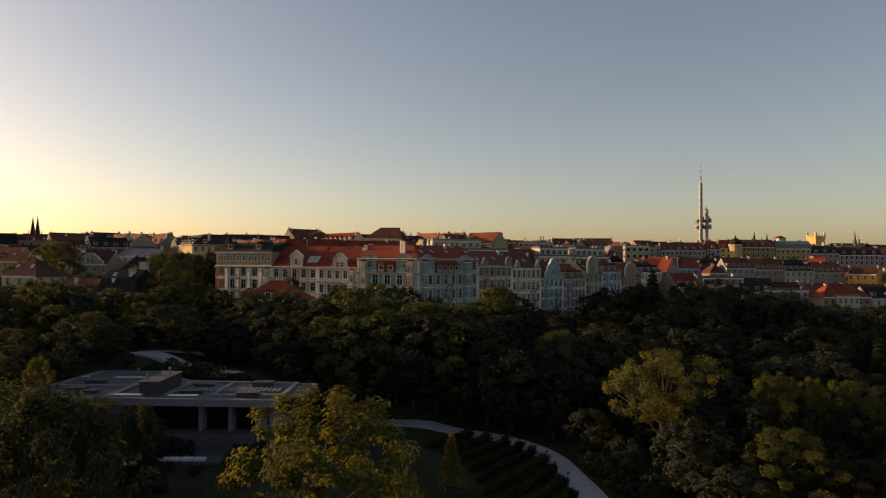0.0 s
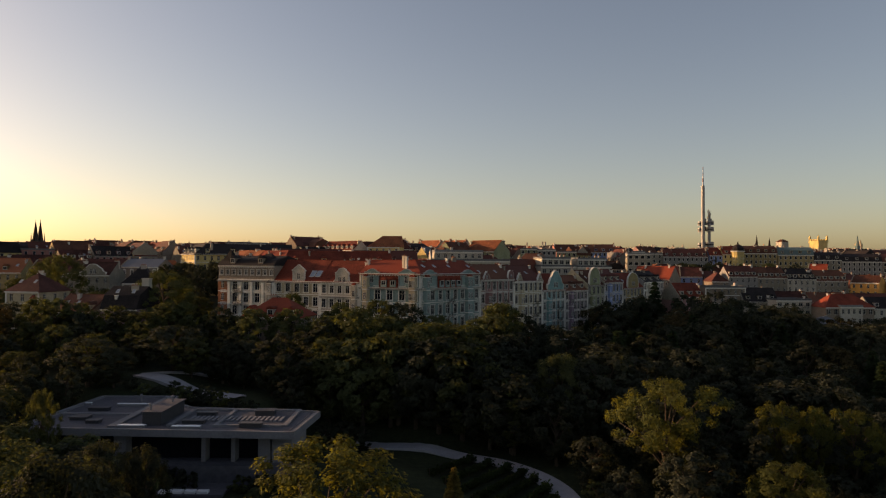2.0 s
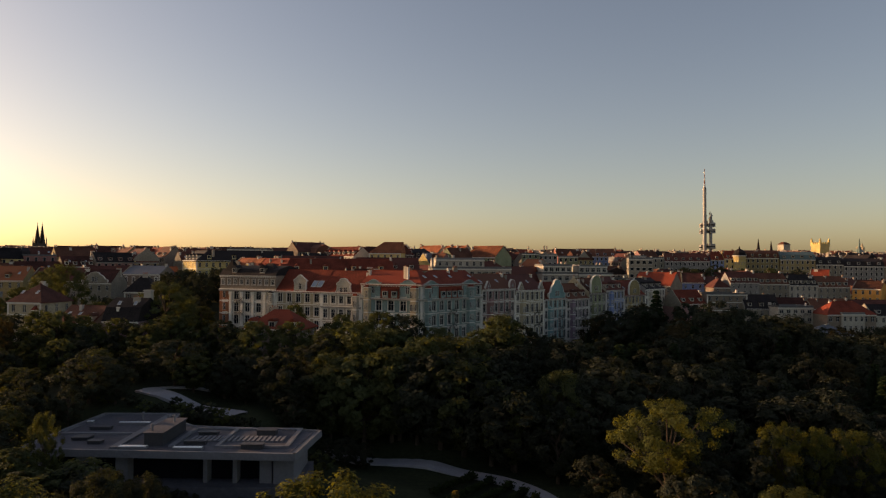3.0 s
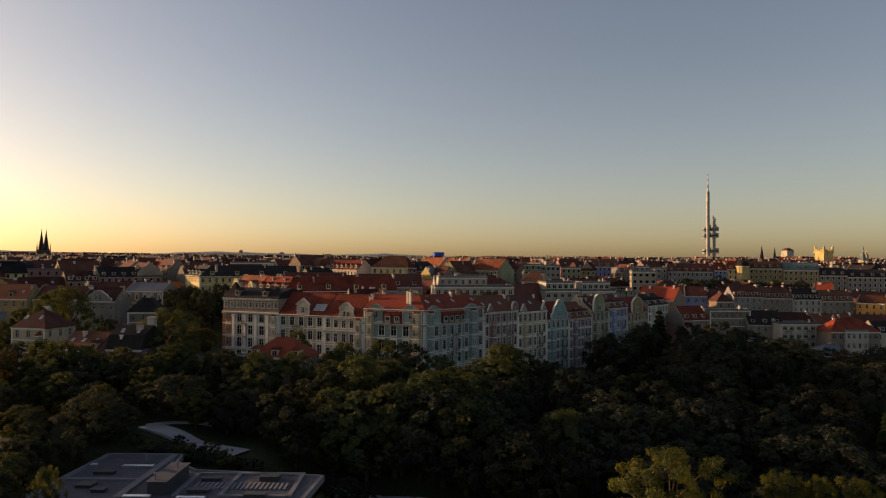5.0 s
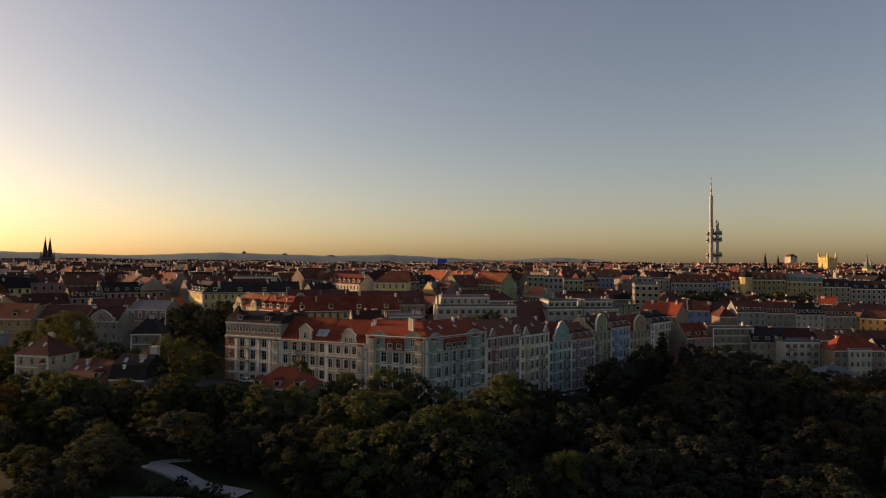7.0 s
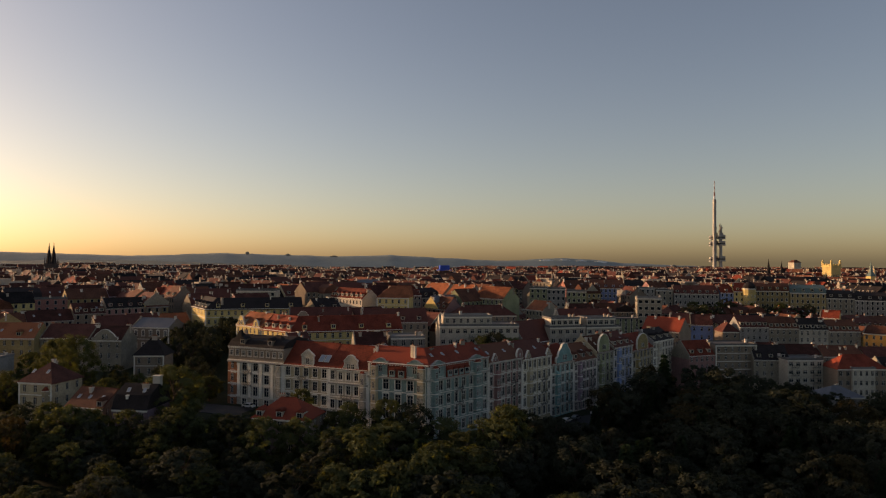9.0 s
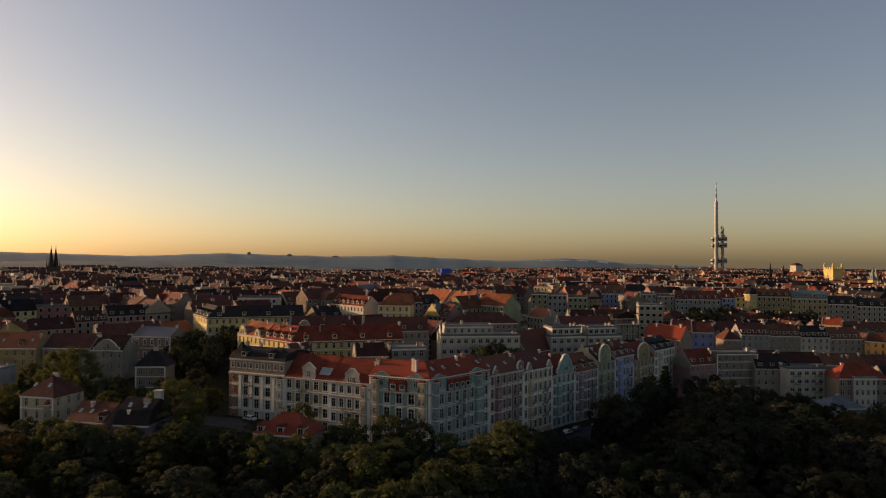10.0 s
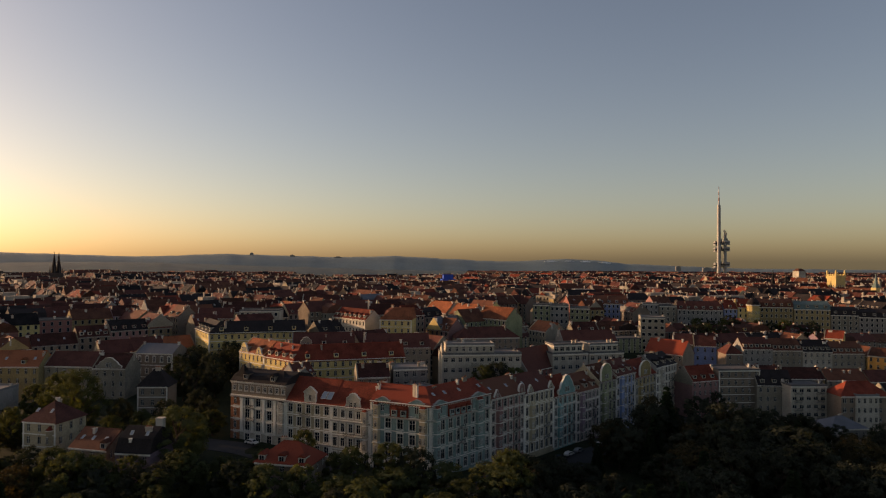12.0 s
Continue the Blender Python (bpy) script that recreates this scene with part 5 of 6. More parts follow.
s = Shape()
s.box(-3, -3, 0, 3, 3, 24)
part("bell_tower", s.mesh("bell_tower", PLASTER["yellow"]), ct)
s = Shape()
s.tube((0, 0, 24), (0, 0, 28), 3.6, 2.2, 8), s.tube((0, 0, 28), (0, 0, 39), 1.6, 0.06, 8)
part("spire", s.mesh("spire", ROOF["green"]), ct)
s = Shape()
s.box(3, -6, 0, 30, 8, 14), s.prism([(3, -6.5, 14), (3, 1, 20), (3, 8.5, 14)], [(30, -6.5, 14), (30, 1, 20), (30, 8.5, 14)], 1)
part("nave", s.mesh("nave", PLASTER["yellow"], ROOF["brown"]), ct)
# lower houses towards the valley
t_ = single(110.5, 303, 22, 15, 12, 11.6, "pink", "red", "pinkish house with red roof and dormers", base=-6, dormers=3, dkind="shed", rise=6)
single(125, 309.5, 6, 20, 13, 15.8, "brown", "flat", "ochre apartment house with roof storey", base=-6.5, rkind="flat", courses=True)
single(142, 308, -4, 16, 12, 9.5, "stone", "dark", "stone-coloured house with dark dormered roof", base=-7, dormers=3, rise=6)
t_ = single(153.5, 300, 4, 16.5, 12, 10.6, "white", "flat", "white modern apartment house with balconies", base=-7.5, rkind="flat", ww=1.9, wh=1.6)
for j in range(1, 5):
    balcony(t_, 3.2, 3.4, 3.62 * j + 0.3), balcony(t_, 13.2, 3.4, 3.62 * j + 0.3)
t_ = single(170.5, 291, 2, 22, 12, 8.2, "brown", "red", "brown house with a broad red tiled roof", base=-8, rise=5.5, ww=1.5, rkind="hip", firewall=False)
wing(t_, 10, 4, 16.5, 4, 4, "white", "flat", "flat", at=Matrix.Translation((6, -1.2, 0)), chimneys=0)
single(193, 295, -2, 26, 12, 7.5, "white", "dark", "white house with dark roof", base=-8, rise=4.5, dormers=4, dkind="shed")
single(219, 296, 0, 26, 12, 9, "stone", "brown", "stone-coloured house with brown roof", base=-8, rise=4.5)
single(146.5, 256, 6, 15, 12, 2.6, "grey", "metal", "small grey house with bluish hipped metal roof", base=-7.5, rkind="hip", rise=3.6, floors=2)
for x, y, L, e, w, r in ((148, 333, 18, 9.0, "brown", "maroon"), (166.5, 332, 20, 8.4, "ochre", "maroon"), (187, 331, 20, 8.0, "stone", "brown"), (207.5, 330, 22, 7.6, "brown", "maroon")):
    single(x, y, 1, L, 12, e, w, r, f"low {w} back building with dark roof and chimneys", base=-6, rise=4.6, chimneys=6, firewall=False)
# villas on the left
t_ = single(-126.2, 196, -12, 11.5, 12, 17.4, "cream", "maroon", "white villa with dark red hipped roof", base=3, rkind="hip", rise=5.2, floors=4, skylights=2, ends="lr", courses=True)
bay_window(t_, 9.6, 2.2, 3.2, 12.2, 1.0, "cream", 2)
t_ = single(-107.2, 187, -14, 12.6, 12, 12.4, "brown", "brown", "villa with brown roof and a row of skylights", base=3, rise=4.2, skylights=3, floors=3, dormers=0, ends="r", chimneys=1)
part("dormer", dormer_data("gabled", "white", "brown"), t_, at=Matrix.Translation((11.2, 0.3, 9.6)))
t_ = single(-89.4, 178, -6, 10.0, 12, 13.6, "lilac", "dark", "villa with dark mansard roof and white chimney box", base=2.5, rkind="mansard", rise=6, floors=3, skylights=2, chimneys=1)
s = Shape()
s.box(8.0, 6, 14.5, 10.0, 7.6, 19.0), s.box(7.85, 5.85, 19.0, 10.15, 7.75, 19.25)
part("chimney_box", s.mesh("chimney_box", CHIM_W), t_, "broad white chimney box")
s = Shape()
s.box(3.3, 0.9, 11.2, 4.0, 2.2, 14.6), s.box(3.2, 0.8, 14.6, 4.1, 2.3, 14.8)
part("tall_dormer", s.mesh("tall_dormer", TRIM), t_, "narrow white dormer")
t_ = single(-115.6, 246, 4, 11, 10, 18.2, "brown", "dark", "small villa with pyramid-shaped dark roof", base=6.5, rkind="hip", rise=6.5, floors=3, ends="l", courses=True)
single(-139.2, 294.6, -8, 17.6, 13, 23.8, "brown", "metal", "long pale building with grey roof and pilasters", base=8, rise=3.4, courses=True, floors=3, surrounds=True)
t_ = single(-146.4, 272, -2, 13.6, 13, 20.6, "stone", "maroon", "stone-coloured house with a broad plain gable", base=8, rise=5, floors=3, chimneys=2)
gable_front(t_, 6.8, 10.5, 20.4 - t_.location.z, 4.6, "stone", "stepped")
single(-167.0, 273, -3, 20.4, 13, 21.2, "stone", "maroon", "long house with dark red roof among trees", base=7, rise=5, floors=4, chimneys=2)
single(-194.0, 268, 3, 26.8, 13, 21.4, "ochre", "orange", "ochre house with sunlit orange roof", base=6, rise=5.5, floors=4, skylights=3, dormers=2)
single(-196, 240, 0, 32, 12, 17.0, "grey", "flat", "pale low house with roof terrace behind the villas", base=5, rkind="flat", floors=3, courses=True)
# small red-roofed house on the park's edge
t_ = single(-51.0, 176.0, -12, 15.5, 11, 12.2, "brown", "red", "small house with broad red roof and pale dormers", base=3.2, rise=4.6, rkind="hip", floors=3, chimneys=1, ww=1.2, wh=1.8, firewall=False, ends="r")
for x in (1.8, 7.5, 13.2):
    part("dormer", dormer_data("arched" if x == 7.5 else "gabled", "white", "red"), t_, at=Matrix.Translation((x, 0.3, 9.2)))

# ---- the town beyond: blocks of terraced houses ----
rnd = random.Random(21)
WALLS = ["cream", "grey", "stone", "brown", "yellow", "pink", "ochre", "sage", "brown", "rose", "lilac", "grey", "stone"]
ROOFS = ["red", "brown", "maroon", "maroon", "brown", "brown", "dark", "red", "maroon", "maroon", "orange", "maroon", "metal"]


def in_view(x, y, margin=0.04):
    return abs(x) < (0.70 + margin) * y + 12


def plots(reach, angle, origin):
    """Every plot along the four sides of every block: corner, turn, length."""
    TURN_R = angle
    E1, E2 = np.array((math.cos(radians(angle)), math.sin(radians(angle)))), np.array((-math.sin(radians(angle)), math.cos(radians(angle))))
    for i in range(-24, 40):
        for j in range(-25, 34):
            o = np.array(origin) + E1 * i * 92 + E2 * j * 72
            if not (150 < o[1] < reach and abs(o[0]) < 0.8 * o[1] + 120):
                continue
            bl, bw = 78 + rnd.uniform(-4, 2), 58 + rnd.uniform(-4, 2)
            tall, steep, tone = rnd.uniform(12.5, 15.5), rnd.uniform(5.0, 6.4), rnd.random()
            for start, turn, length in ((o, TURN_R, bl), (o + E1 * bl, TURN_R + 90, bw), (o + E1 * bl + E2 * bw, TURN_R + 180, bl), (o + E2 * bw, TURN_R + 270, bw)):
                d, step = 0.0, None
                while d < length - 6:
                    step = min(rnd.uniform(13, 22), length - d)
                    if length - d - step < 7:
                        step = length - d
                    yield (*along(start, turn, d), turn, step, tall, steep, tone)
                    d += step


class Bulk:
    """Many far houses joined by kind of part."""

    def __init__(self):
        self.wall, self.roof, self.win = Shape(), Shape(), Shape()

    def add(self, x, y, turn, L, D, base, h, rise, windows):
        m = pose(x, y, base, 0, 0, turn)
        w, r, g = Shape(), Shape(), Shape()
        w.box(0, 0, -3, L, D, h, rnd.choice((0, 1, 1, 2, 2, 3, 4, 5, 5, 6)))
        k = rnd.choice((0, 1, 1, 1, 2, 2, 2, 3, 3, 2, 1, 3))
        if rnd.random() < 0.14:
            r.box(-0.1, -0.1, h, L + 0.1, D + 0.1, h + 0.5, 6), r.box(2, 2, h + 0.5, L - 2, D - 2, h + 3.4, 7)
        else:
            r.prism([(0, -0.4, h - 0.1), (0, D / 2, h + rise), (0, D + 0.4, h - 0.1)], [(L, -0.4, h - 0.1), (L, D / 2, h + rise), (L, D + 0.4, h - 0.1)], k)
            if rnd.random() < 0.22:
                w.prism([(-0.2, -0.1, h), (-0.2, -0.1, h + 0.7), (-0.2, D / 2, h + rise + 0.8), (-0.2, D, h + 0.7), (-0.2, D, h)], [(0.3, -0.1, h), (0.3, -0.1, h + 0.7), (0.3, D / 2, h + rise + 0.8), (0.3, D, h + 0.7), (0.3, D, h)], rnd.choice((0, 2, 5, 1)))
        for _ in range(rnd.choice((1, 2, 3, 4)) if windows else rnd.choice((0, 0, 1))):
            c, d = rnd.choice((0.5, L - 0.5, rnd.uniform(1, L - 1))), D / 2 + rnd.uniform(-2, 2)
            r.box(c - 0.35, d - 0.6, h + rise * 0.4, c + 0.35, d + 0.6, h + rise + rnd.uniform(0.1, 0.9), 7)
        if windows and rnd.random() < 0.4:
            for q in range(int(L / 4)):
                a = 2 + q * 4
                r.box(a - 0.8, 0.5, h, a + 0.8, 3.5, h + 1.9, 7), g.box(a - 0.5, 0.46, h + 0.6, a + 0.5, 0.5, h + 1.6)
        if windows:
            n, f = max(3, int(L / 3.2)), max(3, round(h / 3.8))
            for a in range(n):
                for b in range(f):
                    cx, cz = L * (a + 0.5) / n, h * (b + 0.5) / f
                    for yy in (-0.05, D + 0.05):
                        g.poly(((cx - 0.6, yy, cz - 1), (cx + 0.6, yy, cz - 1), (cx + 0.6, yy, cz + 1), (cx - 0.6, yy, cz + 1)))
        for src, dst in ((w, self.wall), (r, self.roof), (g, self.win)):
            i = len(dst.v)
            dst.v += [tuple(m @ Vector(v)) for v in src.v]
            dst.f += [tuple(i + a for a in q) for q in src.f]
            dst.m += src.m


bulk = Bulk()
made = 0
EAST = 0.16           # the sideways slope of the line where the street grid changes direction
here = [q for q in plots(1900, TURN_R, (-40.0, 262.0)) if q[0] < EAST * q[1] - 8] + [q for q in plots(1900, 13.0, (60.0, 330.0)) if q[0] > EAST * q[1] + 4]
for x, y, turn, L, tall, steep, tone in sorted(here, key=lambda q: q[0] ** 2 + q[1] ** 2):
    D = 12.5
    mx, my = along(along((x, y), turn, L / 2), turn + 90, D / 2)
    if not in_view(mx, my) or taken(mx, my, L / 2 - 3):
        continue
    vr, vl = -(mx + 4.8) * 0.731 + (my - 194.9) * 0.682, (mx + 4.8) * 0.378 + (my - 194.9) * 0.926
    ur = (mx + 4.8) * 0.682 + (my - 194.9) * 0.731
    if (vr < 26 and ur < 175) or (vl < 26 and mx < 0) or (mx > 90 and my < 325) or (mx < -75 and my < 305):
        continue
    if -120 < mx < -88 and 240 < my < 345:       # the tree-lined avenue
        continue
    if mx < 0.03 * my and my > 1010 + 90 * math.sin(mx * 0.013):          # the town ends above the valley
        continue
    base = gz(mx, my)
    h, rise = tall + rnd.uniform(-0.7, 0.7), steep + rnd.uniform(-0.25, 0.25)
    far = math.hypot(mx, my)
    h += 1.8 * (far > 380)
    if (380 < far < 470 and mx < 30) or (466 < my < 560 and 60 < mx < 200):      # uneven roofs on the crest
        h += 1.5 + 1.4 * math.sin(x * 0.31 + y * 0.17)
    if mx > 20 and 300 < my < 466:          # low back buildings below the ridge
        h, rise = h * 0.55, rise * 0.8
    if made < 196 and far < 620:
        made += 1
        wall, roof = rnd.choice(WALLS), rnd.choice(ROOFS if tone < 0.3 else ROOFS[1:5] + ["maroon", "dark", "brown"])
        kind = "gable" if rnd.random() < 0.78 else "mansard" if rnd.random() < 0.6 else "flat"
        label = f"{wall} terraced town house with {LABELS[roof if kind != 'flat' else 'flat']} roof"
        house(x, y, turn, L, D, base, h, 5, max(3, int(L / 3.2)), wall, roof if kind != "flat" else "flat", label, group="terraced houses of the town", rkind=kind, rise=rise, detail=0,
              chimneys=rnd.choice((2, 3, 4)), dormers=rnd.choice((0, 0, 2, 4)) if kind != "flat" else 0, dkind=rnd.choice(("gabled", "shed")),
              skylights=rnd.choice((0, 2)) if kind == "gable" else 0, seed=int(abs(x) + y), trim=TRIM if rnd.random() < 0.5 else TRIM_GREY, wh=2.0, back=True, firewall=rnd.random() < 0.3)
    else:
        bulk.add(x, y, turn, L, D, base, h + 2 * (far > 900), rise, far < 1100)
town = thing("distant_town", Matrix(), "distant walls and roofs of the town", "town", kind="stuff")
part("house_walls", bulk.wall.mesh("house_walls", *[PLASTER[w] for w in ("cream", "grey", "stone", "ochre", "yellow", "brown", "pink")]), town, kind="stuff")
part("house_roofs", bulk.roof.mesh("house_roofs", *[ROOF[w] for w in ("red", "brown", "maroon", "dark", "orange", "metal", "flat")], CHIM), town, kind="stuff")
part("house_windows", bulk.win.mesh("house_windows", GLASS), town, kind="stuff")

# ---- cars parked along the street ----
CAR_PAINT = {"white": mat("paint_white", (0.62, 0.61, 0.58), 0.25, vary=0.04), "silver": mat("paint_silver", (0.35, 0.36, 0.37), 0.25, 0.5, vary=0.04), "dark": mat("paint_dark", (0.03, 0.033, 0.04), 0.2, vary=0.05)}
RUBBER = mat("tyre_rubber", (0.02, 0.02, 0.02), 0.9)


def car(x, y, turn, paint):
    z = gz(x, y) + 0.62
    c = thing("car", pose(x, y, z, 0, 0, turn), paint + " parked car at the street's edge", "car", "cars parked along the street")
    s = Shape()
    side = [(-2.1, 0.35), (2.1, 0.35), (2.12, 0.75), (1.3, 0.92), (0.75, 1.42), (-1.2, 1.45), (-1.95, 0.98), (-2.12, 0.9)]
    s.extrude(side, -0.86, 0.86)
    part("body", s.mesh("body", CAR_PAINT[paint]), c)
    s = Shape()
    s.prism([(1.2, -0.8, 0.96), (1.2, 0.8, 0.96), (0.78, 0.7, 1.36), (0.78, -0.7, 1.36)], [(1.27, -0.8, 0.98), (1.27, 0.8, 0.98), (0.85, 0.7, 1.4), (0.85, -0.7, 1.4)])
    part("windscreen", s.mesh("windscreen", GLASS), c)
    for e in (-0.87, 0.87):
        s = Shape()
        s.extrude([(-1.6, 0.98), (1.05, 0.98), (0.68, 1.36), (-1.15, 1.37)], e - 0.01, e + 0.01)
        part("side_window", s.mesh("side_window", GLASS), c)
        for a in (-1.3, 1.35):
            s = Shape()
            s.tube((a, e - 0.08, 0.32), (a, e + 0.08, 0.32), 0.32, 0.32, 12)
            part("wheel", s.mesh("wheel", RUBBER), c)


for x, y, turn, paint in ((38.5, 229.2, 46, "dark"), (42.6, 233.6, 46, "white"), (46.8, 238.1, 46, "silver"), (55.5, 247, 46, "white"), (63.5, 255.2, 46, "dark"), (-63, 213.2, -22, "white"), (-52, 208.8, -22, "dark")):
    car(x, y, turn, paint)

# ---- trees ----
rnd = random.Random(9)


def broadleaf(seed, height, spread, n, size, material, clumps=60, bare=0.12, ragged=0.0):
    """A tapered trunk with limbs and a lumpy crown of leaf clumps with gaps between them: returns the two meshes."""
    g = random.Random(seed)
    s = Shape()
    top = height * 0.7
    pts = [Vector((0, 0, -1.0))]
    for k in range(1, 6):
        pts.append(Vector((g.uniform(-0.2, 0.2) * k * 0.5, g.uniform(-0.2, 0.2) * k * 0.5, top * k / 5)))
    for k in range(5):
        s.tube(pts[k], pts[k + 1], height * 0.026 * (1 - 0.17 * k), height * 0.026 * (1 - 0.17 * (k + 1)), 7)
    zc, half = height * (1 + bare) / 2, height * (1 - bare) / 2
    swell = [(g.uniform(0, 6.28), g.uniform(-0.8, 0.9), g.uniform(0.75 - 0.35 * ragged, 1.18 + 0.1 * ragged)) for _ in range(9 + int(6 * ragged))]
    blobs = []
    for k in range(clumps):
        u = -0.92 + 1.9 * (k + g.random()) / clumps
        a = k * 2.39996 + g.uniform(-0.5, 0.5)
        w = [math.exp(-(2.2 + 4 * ragged) * ((1 - math.cos(a - b)) + (u - e) ** 2)) for b, e, f in swell]
        bulge = (sum(x * f for x, (b, e, f) in zip(w, swell)) + 0.05) / (sum(w) + 0.05)
        r = math.sqrt(max(0, 1 - u * u)) * bulge * g.choice((0.55, 0.8, 0.92, 1.0))
        taper = 1.0 if u > -0.3 else 1.0 + 0.35 * (u + 0.3)
        q = Vector((math.cos(a) * r * spread * taper, math.sin(a) * r * spread * taper, zc + u * half * (0.9 + 0.1 * bulge)))
        blobs.append((*q, spread * g.uniform(0.12 - 0.03 * ragged, 0.24 - 0.06 * ragged)))
        if k % 3 == 0:
            start = pts[min(4, 1 + int(max(0, q.z / height - 0.2) * 5))]
            s.tube(start, q, height * 0.008, height * 0.002, 5)
    return s.mesh("trunk", BARK), crown_mesh("crown", leaves(blobs, n, size, seed, (0, 0, zc)), material)


def conifer(seed, height, spread, n, material):
    g = np.random.default_rng(seed)
    s = Shape()
    s.tube((0, 0, -1), (0, 0, height * 0.97), height * 0.018, 0.03, 7)
    lev = g.random(n) ** 0.75
    tier = np.floor(lev * 16) / 16
    z = height * (0.08 + 0.92 * (tier + 0.03 * g.random(n)))
    a = g.random(n) * 2 * np.pi
    arm = np.round(a * (5 - 2 * tier)) / (5 - 2 * tier) + g.normal(size=n) * 0.10
    r = spread * (1 - tier) ** 0.9 * g.random(n) ** 0.5 + 0.08
    p = np.stack([np.cos(arm) * r, np.sin(arm) * r, z - 0.22 * r], 1)
    d = np.stack([np.cos(arm), np.sin(arm), -0.25 * np.ones(n)], 1)
    side = np.cross(d, g.normal(size=(n, 3)))
    side /= np.linalg.norm(side, axis=1, keepdims=True)
    k = (0.10 + 0.12 * g.random(n))[:, None] * height / 10
    quad = np.stack([p - d * k * 1.6, p - side * k, p + d * k * 1.6, p + side * k], 1).reshape(-1, 3)
    return s.mesh("trunk", BARK), crown_mesh("crown", quad, material)


def sized(pair):
    """The pair of meshes with the crown's true height."""
    return max(v.co.z for v in pair[1].vertices) * 0.985, pair


# prototypes: height, meshes
BROAD = [sized(broadleaf(31 + i, 16, 5.4 + 0.5 * (i % 3), 4700, 0.35, LEAF[m], 62 + 6 * i, 0.10)) for i, m in enumerate((0, 1, 0, 1, 0, 3))]
FINE = [sized(broadleaf(61 + i, 16, 6.4, 20000, 0.165, LEAF[m], 96, 0.08, 0.6)) for i, m in enumerate((2, 1, 3, 0))]
OPEN = [sized(broadleaf(71 + i, 16, 7.0, 11000, 0.16, LEAF[2], 58, 0.40, 1.0)) for i in range(2)]
SPRUCE = [sized(conifer(81 + i, 16, 3.2, 3800, NEEDLE)) for i in range(2)]
LARCH = [sized(conifer(91, 10, 2.2, 1500, LARCH_LEAF))]


def tree(x, y, top, proto, wide=1.0, label="dense leafy park tree on the slope", name="tree", group="park trees"):
    height, (trunk, crown) = proto
    z = gz(x, y)
    k = (top - z) / height
    t = thing(name, Matrix.Translation((x, y, z)) @ pose(0, 0, 0, 0, 0, rnd.uniform(0, 360)) @ Matrix.Diagonal((k * wide, k * wide, k, 1)), label, "tree", group)
    part("trunk", trunk, t), part("crown", crown, t)


# single trees that stand out
GOLD = "golden-green sunlit park tree with an open crown"
tree(34.9, 101.4, 9.0, OPEN[0], 1.1, GOLD), tree(53.7, 103, 5.2, OPEN[1], 0.75, GOLD), tree(59.2, 103, 4.6, FINE[0], 0.5, GOLD), tree(65.3, 103, 4.0, OPEN[0], 0.8, GOLD)
tree(-10.2, 58.1, 10.7, FINE[0], 1.2, GOLD), tree(-27.0, 46.3, 13.5, FINE[3], 0.75, "leafy green park tree in shade")
tree(-34, 50.5, 12.9, FINE[1], 0.8, "leafy green park tree in shade"), tree(-29, 58, 6.5, BROAD[0], 1.0, "dense dark green park tree in shade"), tree(46.0, 87, 0.8, FINE[0], 1.25, GOLD), tree(54, 84, -2.5, FINE[2], 1.4, "rust-tinged park tree in half shade")
tree(2.45, 92, -1.7, LARCH[0], 1.25, "slender conifer beside the path with sunlit gold painted into its needles", "conifer"), tree(23.9, 129.2, 9.3, FINE[1], 0.8, GOLD)
tree(-3.8, 141.2, 13.8, BROAD[1]), tree(17.3, 177.5, 16.0, FINE[0], 0.9, GOLD), tree(-40.8, 188, 17.6, BROAD[3], 0.8), tree(-77, 189, 24.0, FINE[1], 1.3, "large leafy green tree beside the villas")
tree(57.0, 221, 14.2, BROAD[0], 1.0), tree(80.6, 246, 19.8, SPRUCE[0], 1.0, "dark pointed spruce beside the street", "conifer"), tree(128.9, 248.5, 10.0, BROAD[4], 1.1)
tree(-124.6, 222, 28.5, FINE[1], 0.95, "large leafy green tree among the villas"), tree(-136, 232, 26, BROAD[1])

tree(-61.5, 127.5, 10.0, FINE[3], 1.3, "rounded grey-green tree behind the pavilion"), tree(-54.6, 92.6, 8.8, FINE[1], 0.45, "slim leafy tree before the pavilion")
for x, y, top, w in ((-36.6, 72, 7.2, 0.8), (-32.2, 74, 6.2, 0.7), (-42, 69, 6.4, 0.9)):
    tree(x, y, top, FINE[3], w, "dense dark green park tree in shade")
for x, y, top, k, w in ((29.5, 89, -6.0, 0, 1.4), (28, 98, -3.5, 2, 1.3), (25.5, 108, -1.5, 4, 1.3), (21.5, 119, 3.0, 0, 1.2), (36, 92, -2.0, 4, 1.3), (-44, 142, 8.0, 2, 1.1), (-69, 130, 8.5, 4, 1.2)):
    tree(x, y, top, BROAD[k], w, "dense dark green park tree in shade")

